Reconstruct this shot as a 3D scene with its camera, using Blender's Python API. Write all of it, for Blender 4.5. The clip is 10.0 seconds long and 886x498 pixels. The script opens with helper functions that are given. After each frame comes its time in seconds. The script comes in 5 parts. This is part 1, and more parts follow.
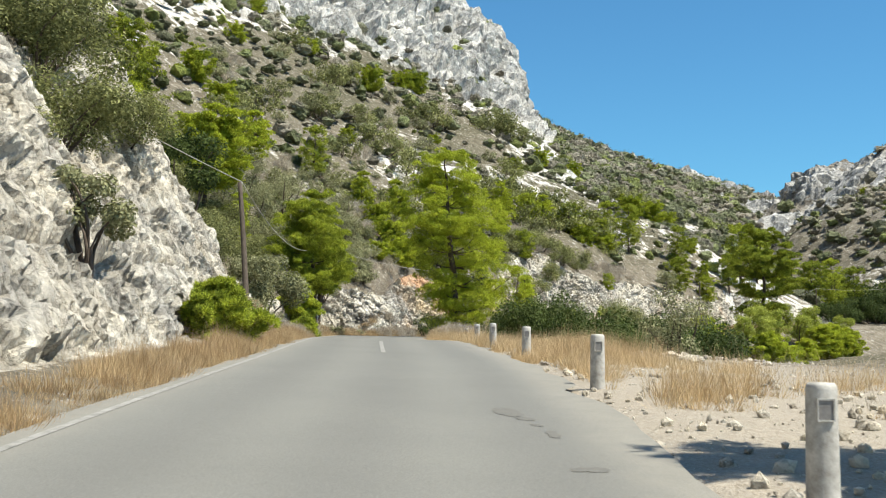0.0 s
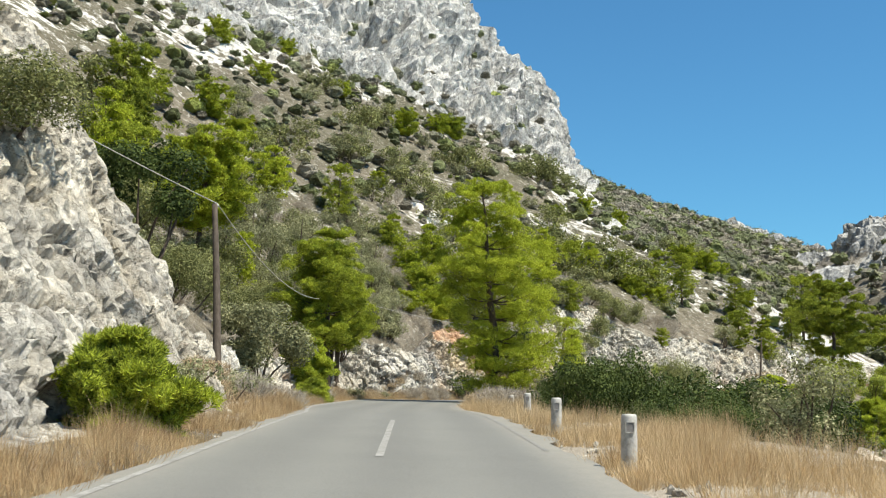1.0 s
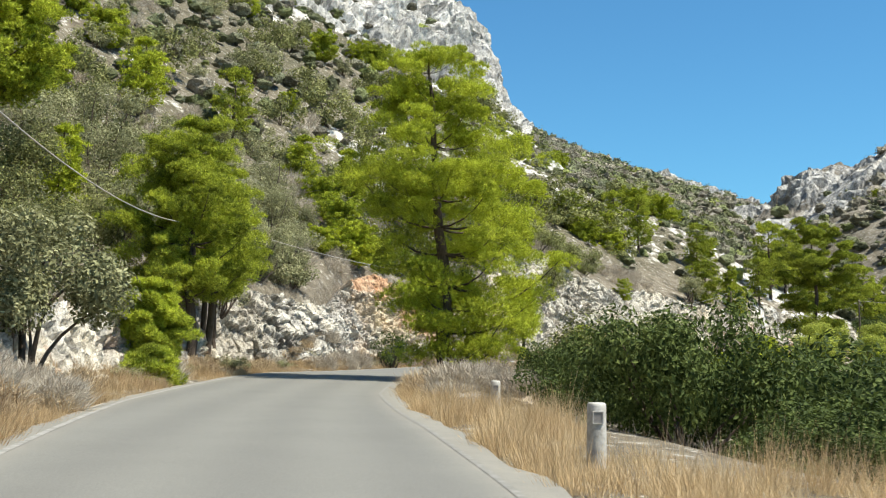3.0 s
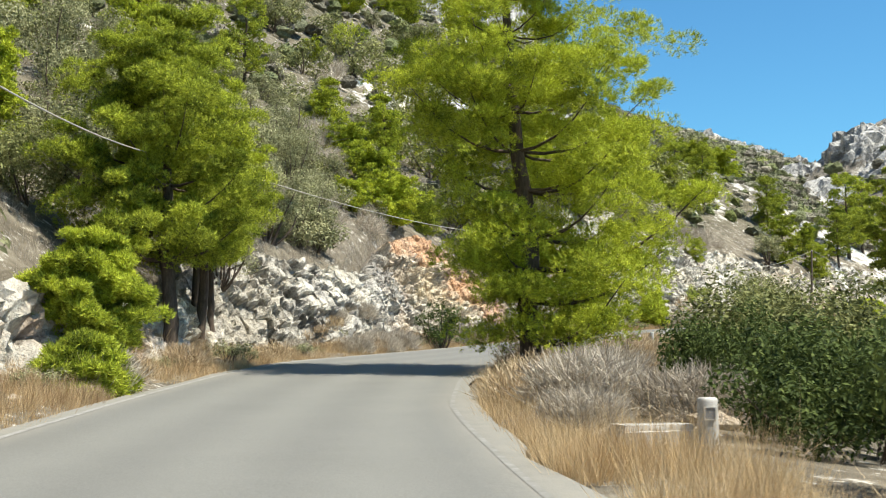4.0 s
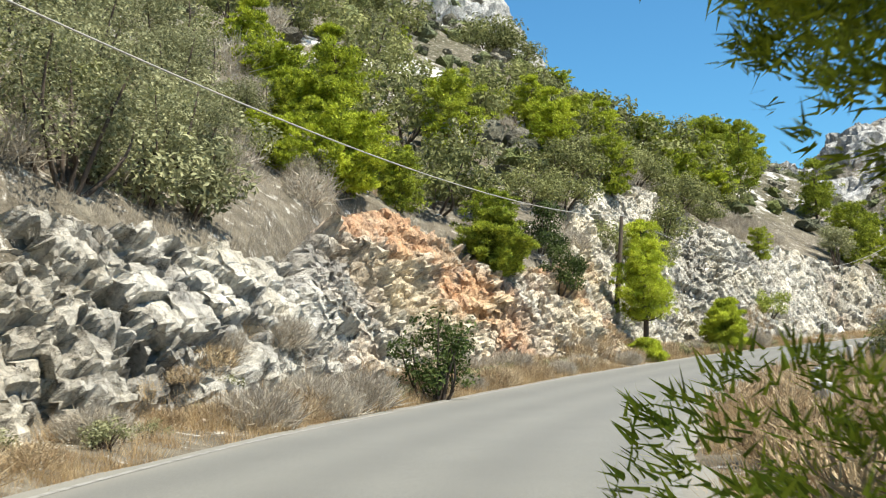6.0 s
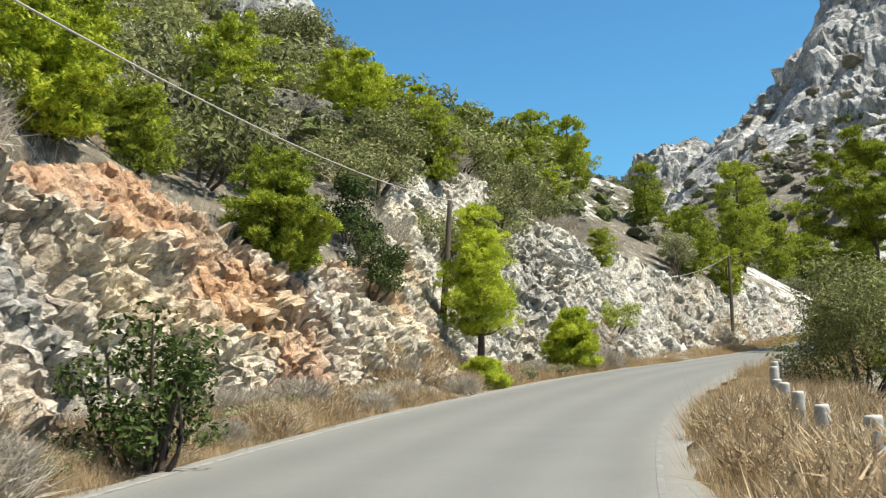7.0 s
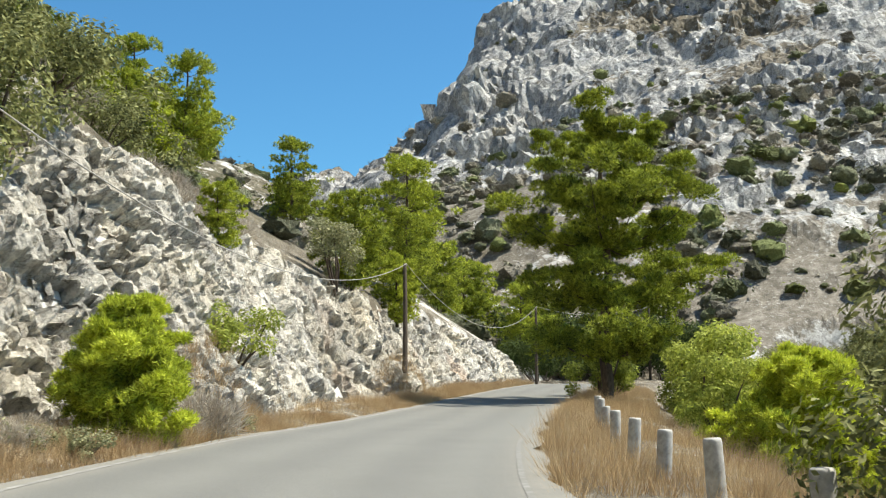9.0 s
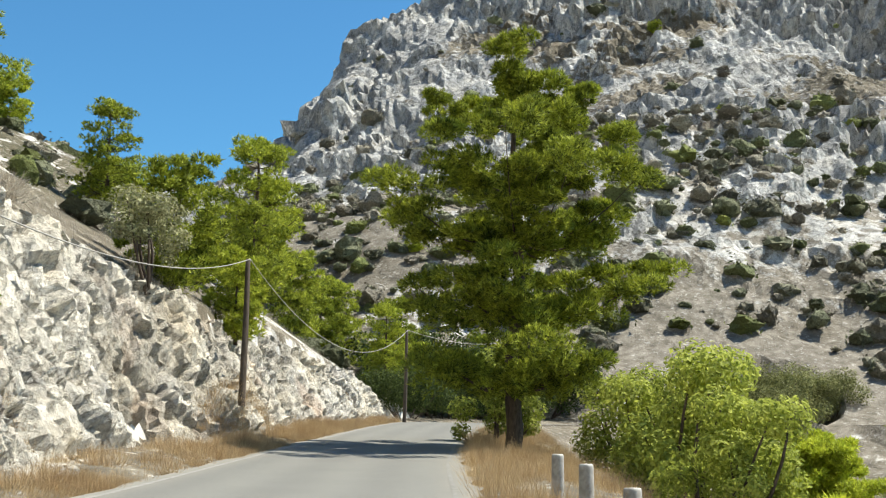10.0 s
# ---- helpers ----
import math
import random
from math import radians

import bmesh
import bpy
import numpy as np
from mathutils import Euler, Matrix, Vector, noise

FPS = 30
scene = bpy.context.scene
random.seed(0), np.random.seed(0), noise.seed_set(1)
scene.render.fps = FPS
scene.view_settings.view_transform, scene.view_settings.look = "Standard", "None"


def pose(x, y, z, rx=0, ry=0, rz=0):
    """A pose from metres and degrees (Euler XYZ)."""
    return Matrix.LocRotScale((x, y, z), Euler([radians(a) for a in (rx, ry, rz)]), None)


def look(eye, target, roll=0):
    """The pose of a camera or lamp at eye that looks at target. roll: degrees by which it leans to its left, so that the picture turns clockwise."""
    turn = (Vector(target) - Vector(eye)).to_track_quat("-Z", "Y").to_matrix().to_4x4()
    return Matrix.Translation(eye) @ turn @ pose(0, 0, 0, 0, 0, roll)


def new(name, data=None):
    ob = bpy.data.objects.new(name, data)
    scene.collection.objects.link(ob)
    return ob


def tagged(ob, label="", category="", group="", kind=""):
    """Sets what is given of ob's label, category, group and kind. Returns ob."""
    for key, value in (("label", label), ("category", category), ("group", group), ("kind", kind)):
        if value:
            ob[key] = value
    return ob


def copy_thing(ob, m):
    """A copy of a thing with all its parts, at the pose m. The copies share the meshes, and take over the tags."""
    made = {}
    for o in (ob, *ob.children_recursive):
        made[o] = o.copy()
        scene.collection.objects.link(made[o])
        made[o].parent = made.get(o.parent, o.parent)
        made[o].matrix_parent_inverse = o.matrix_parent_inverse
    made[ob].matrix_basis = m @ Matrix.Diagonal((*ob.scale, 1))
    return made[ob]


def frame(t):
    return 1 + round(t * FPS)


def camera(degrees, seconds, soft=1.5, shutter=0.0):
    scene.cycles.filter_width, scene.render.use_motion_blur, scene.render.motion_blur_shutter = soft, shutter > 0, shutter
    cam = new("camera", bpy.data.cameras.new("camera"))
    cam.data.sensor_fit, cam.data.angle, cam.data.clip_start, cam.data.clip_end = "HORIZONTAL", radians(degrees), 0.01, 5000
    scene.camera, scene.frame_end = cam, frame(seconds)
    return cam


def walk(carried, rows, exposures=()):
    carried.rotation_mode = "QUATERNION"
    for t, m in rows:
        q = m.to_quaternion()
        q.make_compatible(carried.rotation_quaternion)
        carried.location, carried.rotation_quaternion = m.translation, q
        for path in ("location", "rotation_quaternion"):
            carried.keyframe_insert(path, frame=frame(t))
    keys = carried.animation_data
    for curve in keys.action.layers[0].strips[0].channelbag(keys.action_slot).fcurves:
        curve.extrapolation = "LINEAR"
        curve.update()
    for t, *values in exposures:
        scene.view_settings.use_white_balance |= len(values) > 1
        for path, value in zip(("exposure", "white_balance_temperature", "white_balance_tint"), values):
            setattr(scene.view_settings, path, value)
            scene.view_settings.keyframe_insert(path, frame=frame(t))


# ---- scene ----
cam = camera(42.5, 10.0, 1.15, 0.08)
PATH = [
    (0, (-0.102, 0.05, 1.383), (-0.104, 2.042, 1.56), 0.5),
    (0.5, (-0.108, 5.897, 1.749), (-0.149, 7.884, 1.98), 0.5),
    (1, (-0.134, 12.02, 2.07), (-0.203, 14.0, 2.342), 0.8),
    (1.5, (-0.217, 18.024, 2.336), (-0.275, 20.002, 2.621), 1.4),
    (2, (-0.319, 23.742, 2.578), (-0.327, 25.723, 2.848), 1.2),
    (2.5, (-0.634, 28.428, 2.759), (-0.583, 30.413, 2.995), 1.0),
    (2.7, (-0.787, 30.602, 2.806), (-0.718, 32.588, 3.028), 1.0),
    (3.8, (-1.655, 44.642, 3.25), (-1.616, 46.636, 3.399), -0.3),
    (4, (-1.851, 47.296, 3.254), (-1.836, 49.291, 3.402), -0.4),
    (4.5, (-2.308, 53.801, 3.318), (-2.349, 55.795, 3.47), -0.8),
    (5, (-2.613, 60.183, 3.337), (-2.671, 62.174, 3.508), -1.0),
    (5.2, (-2.658, 62.71, 3.38), (-2.709, 64.701, 3.559), -1.1),
    (6.3, (-2.144, 76.866, 3.744), (-1.983, 78.851, 3.936), -1.9),
    (6.5, (-1.882, 79.368, 3.779), (-1.652, 81.345, 3.976), -1.9),
    (7, (-0.738, 85.917, 3.809), (-0.33, 87.863, 4.022), -2.2),
    (7.5, (0.982, 92.525, 3.774), (1.567, 94.424, 4.001), -2.3),
    (8, (3.199, 99.114, 3.891), (3.944, 100.955, 4.13), -1.8),
    (8.5, (5.865, 105.463, 4.078), (6.749, 107.239, 4.332), -0.9),
    (9, (8.896, 111.571, 4.281), (9.899, 113.28, 4.552), -0.0),
    (9.5, (12.295, 117.635, 4.49), (13.407, 119.271, 4.785), 0.7),
    (10, (16.017, 123.82, 4.733), (17.224, 125.38, 5.065), 1.2),
]
walk(cam, [(t, look(eye, target, roll)) for t, eye, target, roll in PATH],
     [(0, 0.69), (0.5, 0.66), (1.5, 0.63), (2.5, 0.71), (4, 0.84), (5, 0.90), (6.5, 0.78), (7, 0.75), (8, 0.77), (10, 0.80)])

# ---- light ----
SUN_DIR = Vector((0.93, -0.36, 1.70)).normalized()  # towards the sun
world = bpy.data.worlds.new("world")
scene.world = world
world.use_nodes = True
wn = world.node_tree.nodes
sky = wn.new("ShaderNodeTexSky")
sky.sky_type = 'NISHITA'
sky.sun_disc = False
sky.sun_elevation = math.asin(SUN_DIR.z)
sky.sun_rotation = math.atan2(SUN_DIR.x, SUN_DIR.y)
sky.altitude = 300
sky.air_density = 1.0
sky.dust_density = 0.3
sky.ozone_density = 1.0
wn["Background"].inputs["Strength"].default_value = 0.068
sky_hue = wn.new("ShaderNodeMix")
sky_hue.data_type, sky_hue.blend_type = 'RGBA', 'MULTIPLY'
sky_hue.inputs[0].default_value = 1.0
sky_hue.inputs[7].default_value = (0.53, 1.09, 1.33, 1)
world.node_tree.links.new(sky.outputs[0], sky_hue.inputs[6])
world.node_tree.links.new(sky_hue.outputs[2], wn["Background"].inputs["Color"])
sun_data = bpy.data.lights.new("sun", 'SUN')
sun_data.energy = 5.0
sun_data.angle = radians(0.55)
sun_data.color = (1.0, 0.935, 0.785)
sun = new("sun", sun_data)
sun.matrix_world = look((0, 0, 60), Vector((0, 0, 60)) - SUN_DIR)

# ---- small tools ----
rng = np.random.default_rng(7)


def ss(v, a, b):
    t = np.clip((v - a) / (b - a), 0, 1)
    return t * t * (3 - 2 * t)


def smax(a, b, k):
    h = np.clip(0.5 + 0.5 * (a - b) / k, 0, 1)
    return b * (1 - h) + a * h + k * h * (1 - h)


def cell_random(c, seed):
    """Random numbers in 0..1 for whole-number cells, three for each."""
    c = c.astype(np.int64)
    n = c[..., 0] * 73856093 ^ c[..., 1] * 19349663 ^ c[..., 2] * 83492791 ^ (seed * 2654435761)
    out = []
    for k in range(3):
        m = (n + k * 97531) & 0x7FFFFFFF
        m = (m ^ (m >> 13)) * 1274126177 & 0x7FFFFFFF
        m = (m ^ (m >> 16)) * 668265263 & 0x7FFFFFFF
        m ^= m >> 15
        out.append((m & 0xFFFFF) / float(0xFFFFF))
    return np.stack(out, -1)


def blocks(p, seed, lean=0.9, hang=0.0):
    """Broken rock: a block's own offset and tilt, and how near its joint is. p: (n, 3) in block sizes. hang: how far tops stand out over feet."""
    base = np.floor(p)
    d1 = np.full(len(p), 9.0)
    d2 = np.full(len(p), 9.0)
    near = np.zeros_like(p)
    cell = np.zeros_like(p)
    for i in (-1, 0, 1):
        for j in (-1, 0, 1):
            for k in (-1, 0, 1):
                c = base + (i, j, k)
                q = c + cell_random(c, seed)
                d = np.sqrt(((q - p) ** 2).sum(1))
                closer = d < d1
                d2 = np.where(closer, d1, np.minimum(d2, d))
                d1 = np.where(closer, d, d1)
                near[closer] = q[closer]
                cell[closer] = c[closer]
    r = cell_random(cell, seed + 11)
    tilt = (((cell_random(cell, seed + 23) - 0.5) * 2 + (0, 0, hang)) * (p - near)).sum(1)
    return r[:, 0] - 0.5 + lean * tilt, d2 - d1


def waves(p, seed, octaves=4):
    """Smooth noise from value noise on a lattice, about -1..1. p: (n, 3)."""
    total, amp = np.zeros(len(p)), 1.0
    for o in range(octaves):
        b = np.floor(p)
        f = p - b
        f = f * f * (3 - 2 * f)
        v = np.zeros(len(p))
        for i in (0, 1):
            for j in (0, 1):
                for k in (0, 1):
                    w = np.abs(1 - i - f[:, 0]) * np.abs(1 - j - f[:, 1]) * np.abs(1 - k - f[:, 2])
                    v += w * cell_random(b + (i, j, k), seed + o)[:, 0]
        total += amp * (v - 0.5) * 2
        amp *= 0.5
        p = p * 2.03 + 5.7
    return total


def ridges(p, seed, octaves=5):
    """Sharp-crested noise for crags, about -1..1."""
    total, amp = np.zeros(len(p)), 1.0
    for o in range(octaves):
        total += amp * (1 - 3.2 * np.abs(waves(p, seed + 3 * o, 1)))
        amp *= 0.55
        p = p * 2.1 + 3.3
    return total


def mesh_of(name, verts, faces, material=None, smooth=False):
    """A mesh from arrays of corners and of faces that all have the same number of corners."""
    verts, faces = np.asarray(verts, np.float32), np.asarray(faces, np.int32)
    me = bpy.data.meshes.new(name)
    n, k = faces.shape
    me.vertices.add(len(verts))
    me.vertices.foreach_set("co", verts.ravel())
    me.loops.add(n * k)
    me.loops.foreach_set("vertex_index", faces.ravel())
    me.polygons.add(n)
    me.polygons.foreach_set("loop_start", np.arange(0, n * k, k, dtype=np.int32))
    me.polygons.foreach_set("use_smooth", np.full(n, smooth))
    me.update(calc_edges=True)
    if material:
        me.materials.append(material)
    return me


def facing(me, normals):
    """Corner normals that follow the clump a leaf belongs to."""
    me.attributes.new("custom_normal", 'FLOAT_VECTOR', 'POINT').data.foreach_set("vector", np.asarray(normals, np.float32).ravel())
    return me


def weight(me, name, values):
    me.attributes.new(name, 'FLOAT', 'POINT').data.foreach_set("value", np.asarray(values, np.float32))


def grid_faces(nu, nv):
    i = np.arange((nu - 1) * (nv - 1))
    a = (i // (nv - 1)) * nv + i % (nv - 1)
    return np.stack([a, a + nv, a + nv + 1, a + 1], 1)


def part(name, me, parent, label=""):
    ob = new(name, me)
    ob.parent = parent
    return tagged(ob, label)


def thing(name, label, category, group="", kind=""):
    return tagged(new(name), label, category, group, kind)


def tube(points, radii, sides=6):
    """Corners and four-sided faces of a tube along points."""
    points, radii = np.asarray(points, float), np.asarray(radii, float)
    t = np.gradient(points, axis=0)
    t /= np.linalg.norm(t, axis=1)[:, None] + 1e-9
    ref = np.where(np.abs(t[:, 2:3]) > 0.9, [[1.0, 0, 0]], [[0, 0, 1.0]])
    u = np.cross(t, ref)
    u /= np.linalg.norm(u, axis=1)[:, None]
    w = np.cross(t, u)
    a = np.linspace(0, 2 * np.pi, sides, endpoint=False)
    v = points[:, None] + radii[:, None, None] * (np.cos(a)[None, :, None] * u[:, None] + np.sin(a)[None, :, None] * w[:, None])
    n = len(points)
    f = [(i * sides + j, i * sides + (j + 1) % sides, (i + 1) * sides + (j + 1) % sides, (i + 1) * sides + j) for i in range(n - 1) for j in range(sides)]
    return v.reshape(-1, 3), np.array(f, int)


def joined(bits):
    vs, fs, n = [], [], 0
    for v, f in bits:
        vs.append(v)
        fs.append(np.asarray(f) + n)
        n += len(v)
    return np.vstack(vs), np.vstack(fs)


# ---- materials ----
def material(name, rough=0.9, spec=0.3):
    m = bpy.data.materials.new(name)
    m.use_nodes = True
    bsdf = m.node_tree.nodes["Principled BSDF"]
    bsdf.inputs["Roughness"].default_value = rough
    bsdf.inputs["Specular IOR Level"].default_value = spec
    return m, m.node_tree.nodes, m.node_tree.links, bsdf


def n_noise(nodes, links, scale, detail=5, rough=0.6, coord=None, stretch=None):
    tex = nodes.new("ShaderNodeTexNoise")
    tex.inputs["Scale"].default_value = scale
    tex.inputs["Detail"].default_value = detail
    tex.inputs["Roughness"].default_value = rough
    if coord:
        if stretch:
            mp = nodes.new("ShaderNodeMapping")
            mp.inputs["Scale"].default_value = stretch
            links.new(coord, mp.inputs["Vector"])
            coord = mp.outputs[0]
        links.new(coord, tex.inputs["Vector"])
    return tex.outputs["Fac"]


def n_ramp(nodes, links, fac, stops):
    r = nodes.new("ShaderNodeValToRGB")
    while len(r.color_ramp.elements) < len(stops):
        r.color_ramp.elements.new(0.5)
    for e, (at, c) in zip(r.color_ramp.elements, stops):
        e.position, e.color = at, (*c, 1) if len(c) == 3 else c
    links.new(fac, r.inputs["Fac"])
    return r.outputs["Color"]


def n_mix(nodes, links, fac, a, b, mode='MIX'):
    m = nodes.new("ShaderNodeMix")
    m.data_type, m.blend_type = 'RGBA', mode
    for key, value in ((0, fac), (6, a), (7, b)):
        if isinstance(value, (int, float)):
            m.inputs[key].default_value = value
        elif isinstance(value, tuple):
            m.inputs[key].default_value = (*value, 1)
        else:
            links.new(value, m.inputs[key])
    return m.outputs[2]


def n_math(nodes, links, op, a, b, clamp=False):
    m = nodes.new("ShaderNodeMath")
    m.operation, m.use_clamp = op, clamp
    for key, value in ((0, a), (1, b)):
        if isinstance(value, (int, float)):
            m.inputs[key].default_value = value
        else:
            links.new(value, m.inputs[key])
    return m.outputs[0]


def n_bump(nodes, links, height, bsdf, strength, distance):
    b = nodes.new("ShaderNodeBump")
    b.inputs["Strength"].default_value = strength
    b.inputs["Distance"].default_value = distance
    links.new(height, b.inputs["Height"])
    links.new(b.outputs[0], bsdf.inputs["Normal"])


def n_coord(nodes):
    return nodes.new("ShaderNodeNewGeometry").outputs["Position"]


def n_attr(nodes, name):
    a = nodes.new("ShaderNodeAttribute")
    a.attribute_name = name
    return a.outputs["Fac"]


def n_facets(nodes, links, coord, scale, stretch=(1, 1, 1), step=0.35):
    """Broken rock: flat facets, each with a tilt and an offset of its own, in units of their size, and a random tone for each."""
    mp = nodes.new("ShaderNodeMapping")
    mp.inputs["Scale"].default_value = tuple(scale * v for v in stretch)
    links.new(coord, mp.inputs["Vector"])
    vor = nodes.new("ShaderNodeTexVoronoi")
    vor.inputs["Scale"].default_value = 1.0
    links.new(mp.outputs[0], vor.inputs["Vector"])
    away = nodes.new("ShaderNodeVectorMath")
    away.operation = 'SUBTRACT'
    links.new(mp.outputs[0], away.inputs[0])
    links.new(vor.outputs["Position"], away.inputs[1])
    tilt = nodes.new("ShaderNodeVectorMath")
    tilt.operation = 'SUBTRACT'
    tilt.inputs[1].default_value = (0.5, 0.5, 0.5)
    links.new(vor.outputs["Color"], tilt.inputs[0])
    dot = nodes.new("ShaderNodeVectorMath")
    dot.operation = 'DOT_PRODUCT'
    links.new(away.outputs[0], dot.inputs[0])
    links.new(tilt.outputs[0], dot.inputs[1])
    split = nodes.new("ShaderNodeSeparateColor")
    links.new(vor.outputs["Color"], split.inputs[0])
    height = n_math(nodes, links, 'ADD', dot.outputs["Value"], n_math(nodes, links, 'MULTIPLY', split.outputs[1], step))
    return height, split.outputs[2]


def n_warped(nodes, links, pos, scale, amount):
    nz = nodes.new("ShaderNodeTexNoise")
    nz.inputs["Scale"].default_value = scale
    nz.inputs["Detail"].default_value = 4
    links.new(pos, nz.inputs["Vector"])
    shift = nodes.new("ShaderNodeVectorMath")
    shift.operation = 'MULTIPLY_ADD'
    shift.inputs[1].default_value = (amount, amount, amount)
    links.new(nz.outputs["Color"], shift.inputs[0])
    links.new(pos, shift.inputs[2])
    return shift.outputs[0]


def rock_colours(nodes, links, pos, warm=True):
    """Pale grey limestone with darker weathering and warm stains."""
    big = n_noise(nodes, links, 0.35, 6, 0.65, pos)
    fine = n_noise(nodes, links, 3.2, 7, 0.72, pos)
    col = n_ramp(nodes, links, fine, [(0.27, (0.26, 0.25, 0.225)), (0.38, (0.52, 0.50, 0.46)), (0.52, (0.72, 0.70, 0.65)), (0.70, (0.83, 0.81, 0.76))])
    grey = n_ramp(nodes, links, big, [(0.34, (0.62, 0.62, 0.63)), (0.46, (0.98, 0.97, 0.95)), (0.62, (1.0, 0.955, 0.87)), (0.77, (0.95, 0.85, 0.70))] if warm else [(0.36, (0.74, 0.76, 0.79)), (0.5, (1, 1, 1)), (0.68, (0.98, 0.96, 0.92))])
    return n_mix(nodes, links, 1.0, col, grey, 'MULTIPLY'), fine


def make_rock(name):
    m, nodes, links, bsdf = material(name, 0.92, 0.25)
    pos = n_coord(nodes)
    bent = n_warped(nodes, links, pos, 0.9, 0.55)
    col, fine = rock_colours(nodes, links, pos)
    h1, t1 = n_facets(nodes, links, bent, 1.25, (1, 1, 1.35))
    h2, t2 = n_facets(nodes, links, bent, 4.2, (1, 1, 1.25))
    h3, t3 = n_facets(nodes, links, bent, 12.0, (1, 1, 1.2))
    for tone, low in ((t1, 0.84), (t2, 0.80), (t3, 0.84)):
        col = n_mix(nodes, links, 1.0, col, n_ramp(nodes, links, tone, [(0.0, (low, low, low)), (1.0, (1.1, 1.1, 1.1))]), 'MULTIPLY')
    col = n_mix(nodes, links, n_attr(nodes, "cream"), col, n_mix(nodes, links, 1.0, col, (1.06, 0.97, 0.80), 'MULTIPLY'))
    orange = n_ramp(nodes, links, n_noise(nodes, links, 1.6, 5, 0.65, pos), [(0.3, (0.32, 0.135, 0.058)), (0.5, (0.50, 0.25, 0.11)), (0.72, (0.62, 0.43, 0.26))])
    col = n_mix(nodes, links, n_attr(nodes, "stain"), col, n_mix(nodes, links, 0.22, orange, col))
    # Colour darkens at block joints, painting in the shade of the gaps.
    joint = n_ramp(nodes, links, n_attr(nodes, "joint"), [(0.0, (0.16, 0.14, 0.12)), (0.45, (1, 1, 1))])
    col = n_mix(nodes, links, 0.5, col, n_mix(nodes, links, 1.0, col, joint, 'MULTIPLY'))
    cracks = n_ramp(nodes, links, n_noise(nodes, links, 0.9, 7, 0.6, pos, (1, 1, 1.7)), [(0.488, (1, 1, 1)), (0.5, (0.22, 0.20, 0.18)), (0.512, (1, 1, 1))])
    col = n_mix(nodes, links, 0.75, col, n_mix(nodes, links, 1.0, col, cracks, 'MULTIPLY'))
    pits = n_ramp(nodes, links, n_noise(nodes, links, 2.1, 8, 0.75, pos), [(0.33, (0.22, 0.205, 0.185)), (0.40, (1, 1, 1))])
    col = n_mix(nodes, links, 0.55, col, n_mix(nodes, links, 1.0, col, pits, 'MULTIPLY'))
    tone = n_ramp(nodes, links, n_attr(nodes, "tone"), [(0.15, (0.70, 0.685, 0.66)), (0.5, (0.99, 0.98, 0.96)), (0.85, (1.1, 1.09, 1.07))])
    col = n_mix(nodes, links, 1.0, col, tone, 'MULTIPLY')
    links.new(col, bsdf.inputs["Base Color"])
    height = n_math(nodes, links, 'ADD', n_math(nodes, links, 'MULTIPLY', h1, 0.15), n_math(nodes, links, 'MULTIPLY', h2, 0.075))
    height = n_math(nodes, links, 'ADD', height, n_math(nodes, links, 'MULTIPLY', h3, 0.04))
    height = n_math(nodes, links, 'ADD', height, n_math(nodes, links, 'MULTIPLY', fine, 0.09))
    worn = n_noise(nodes, links, 0.95, 9, 0.7, pos, (1, 1, 0.8))
    height = n_math(nodes, links, 'ADD', height, n_math(nodes, links, 'MULTIPLY', worn, 0.3))
    n_bump(nodes, links, height, bsdf, 1.0, 1.0)
    return m


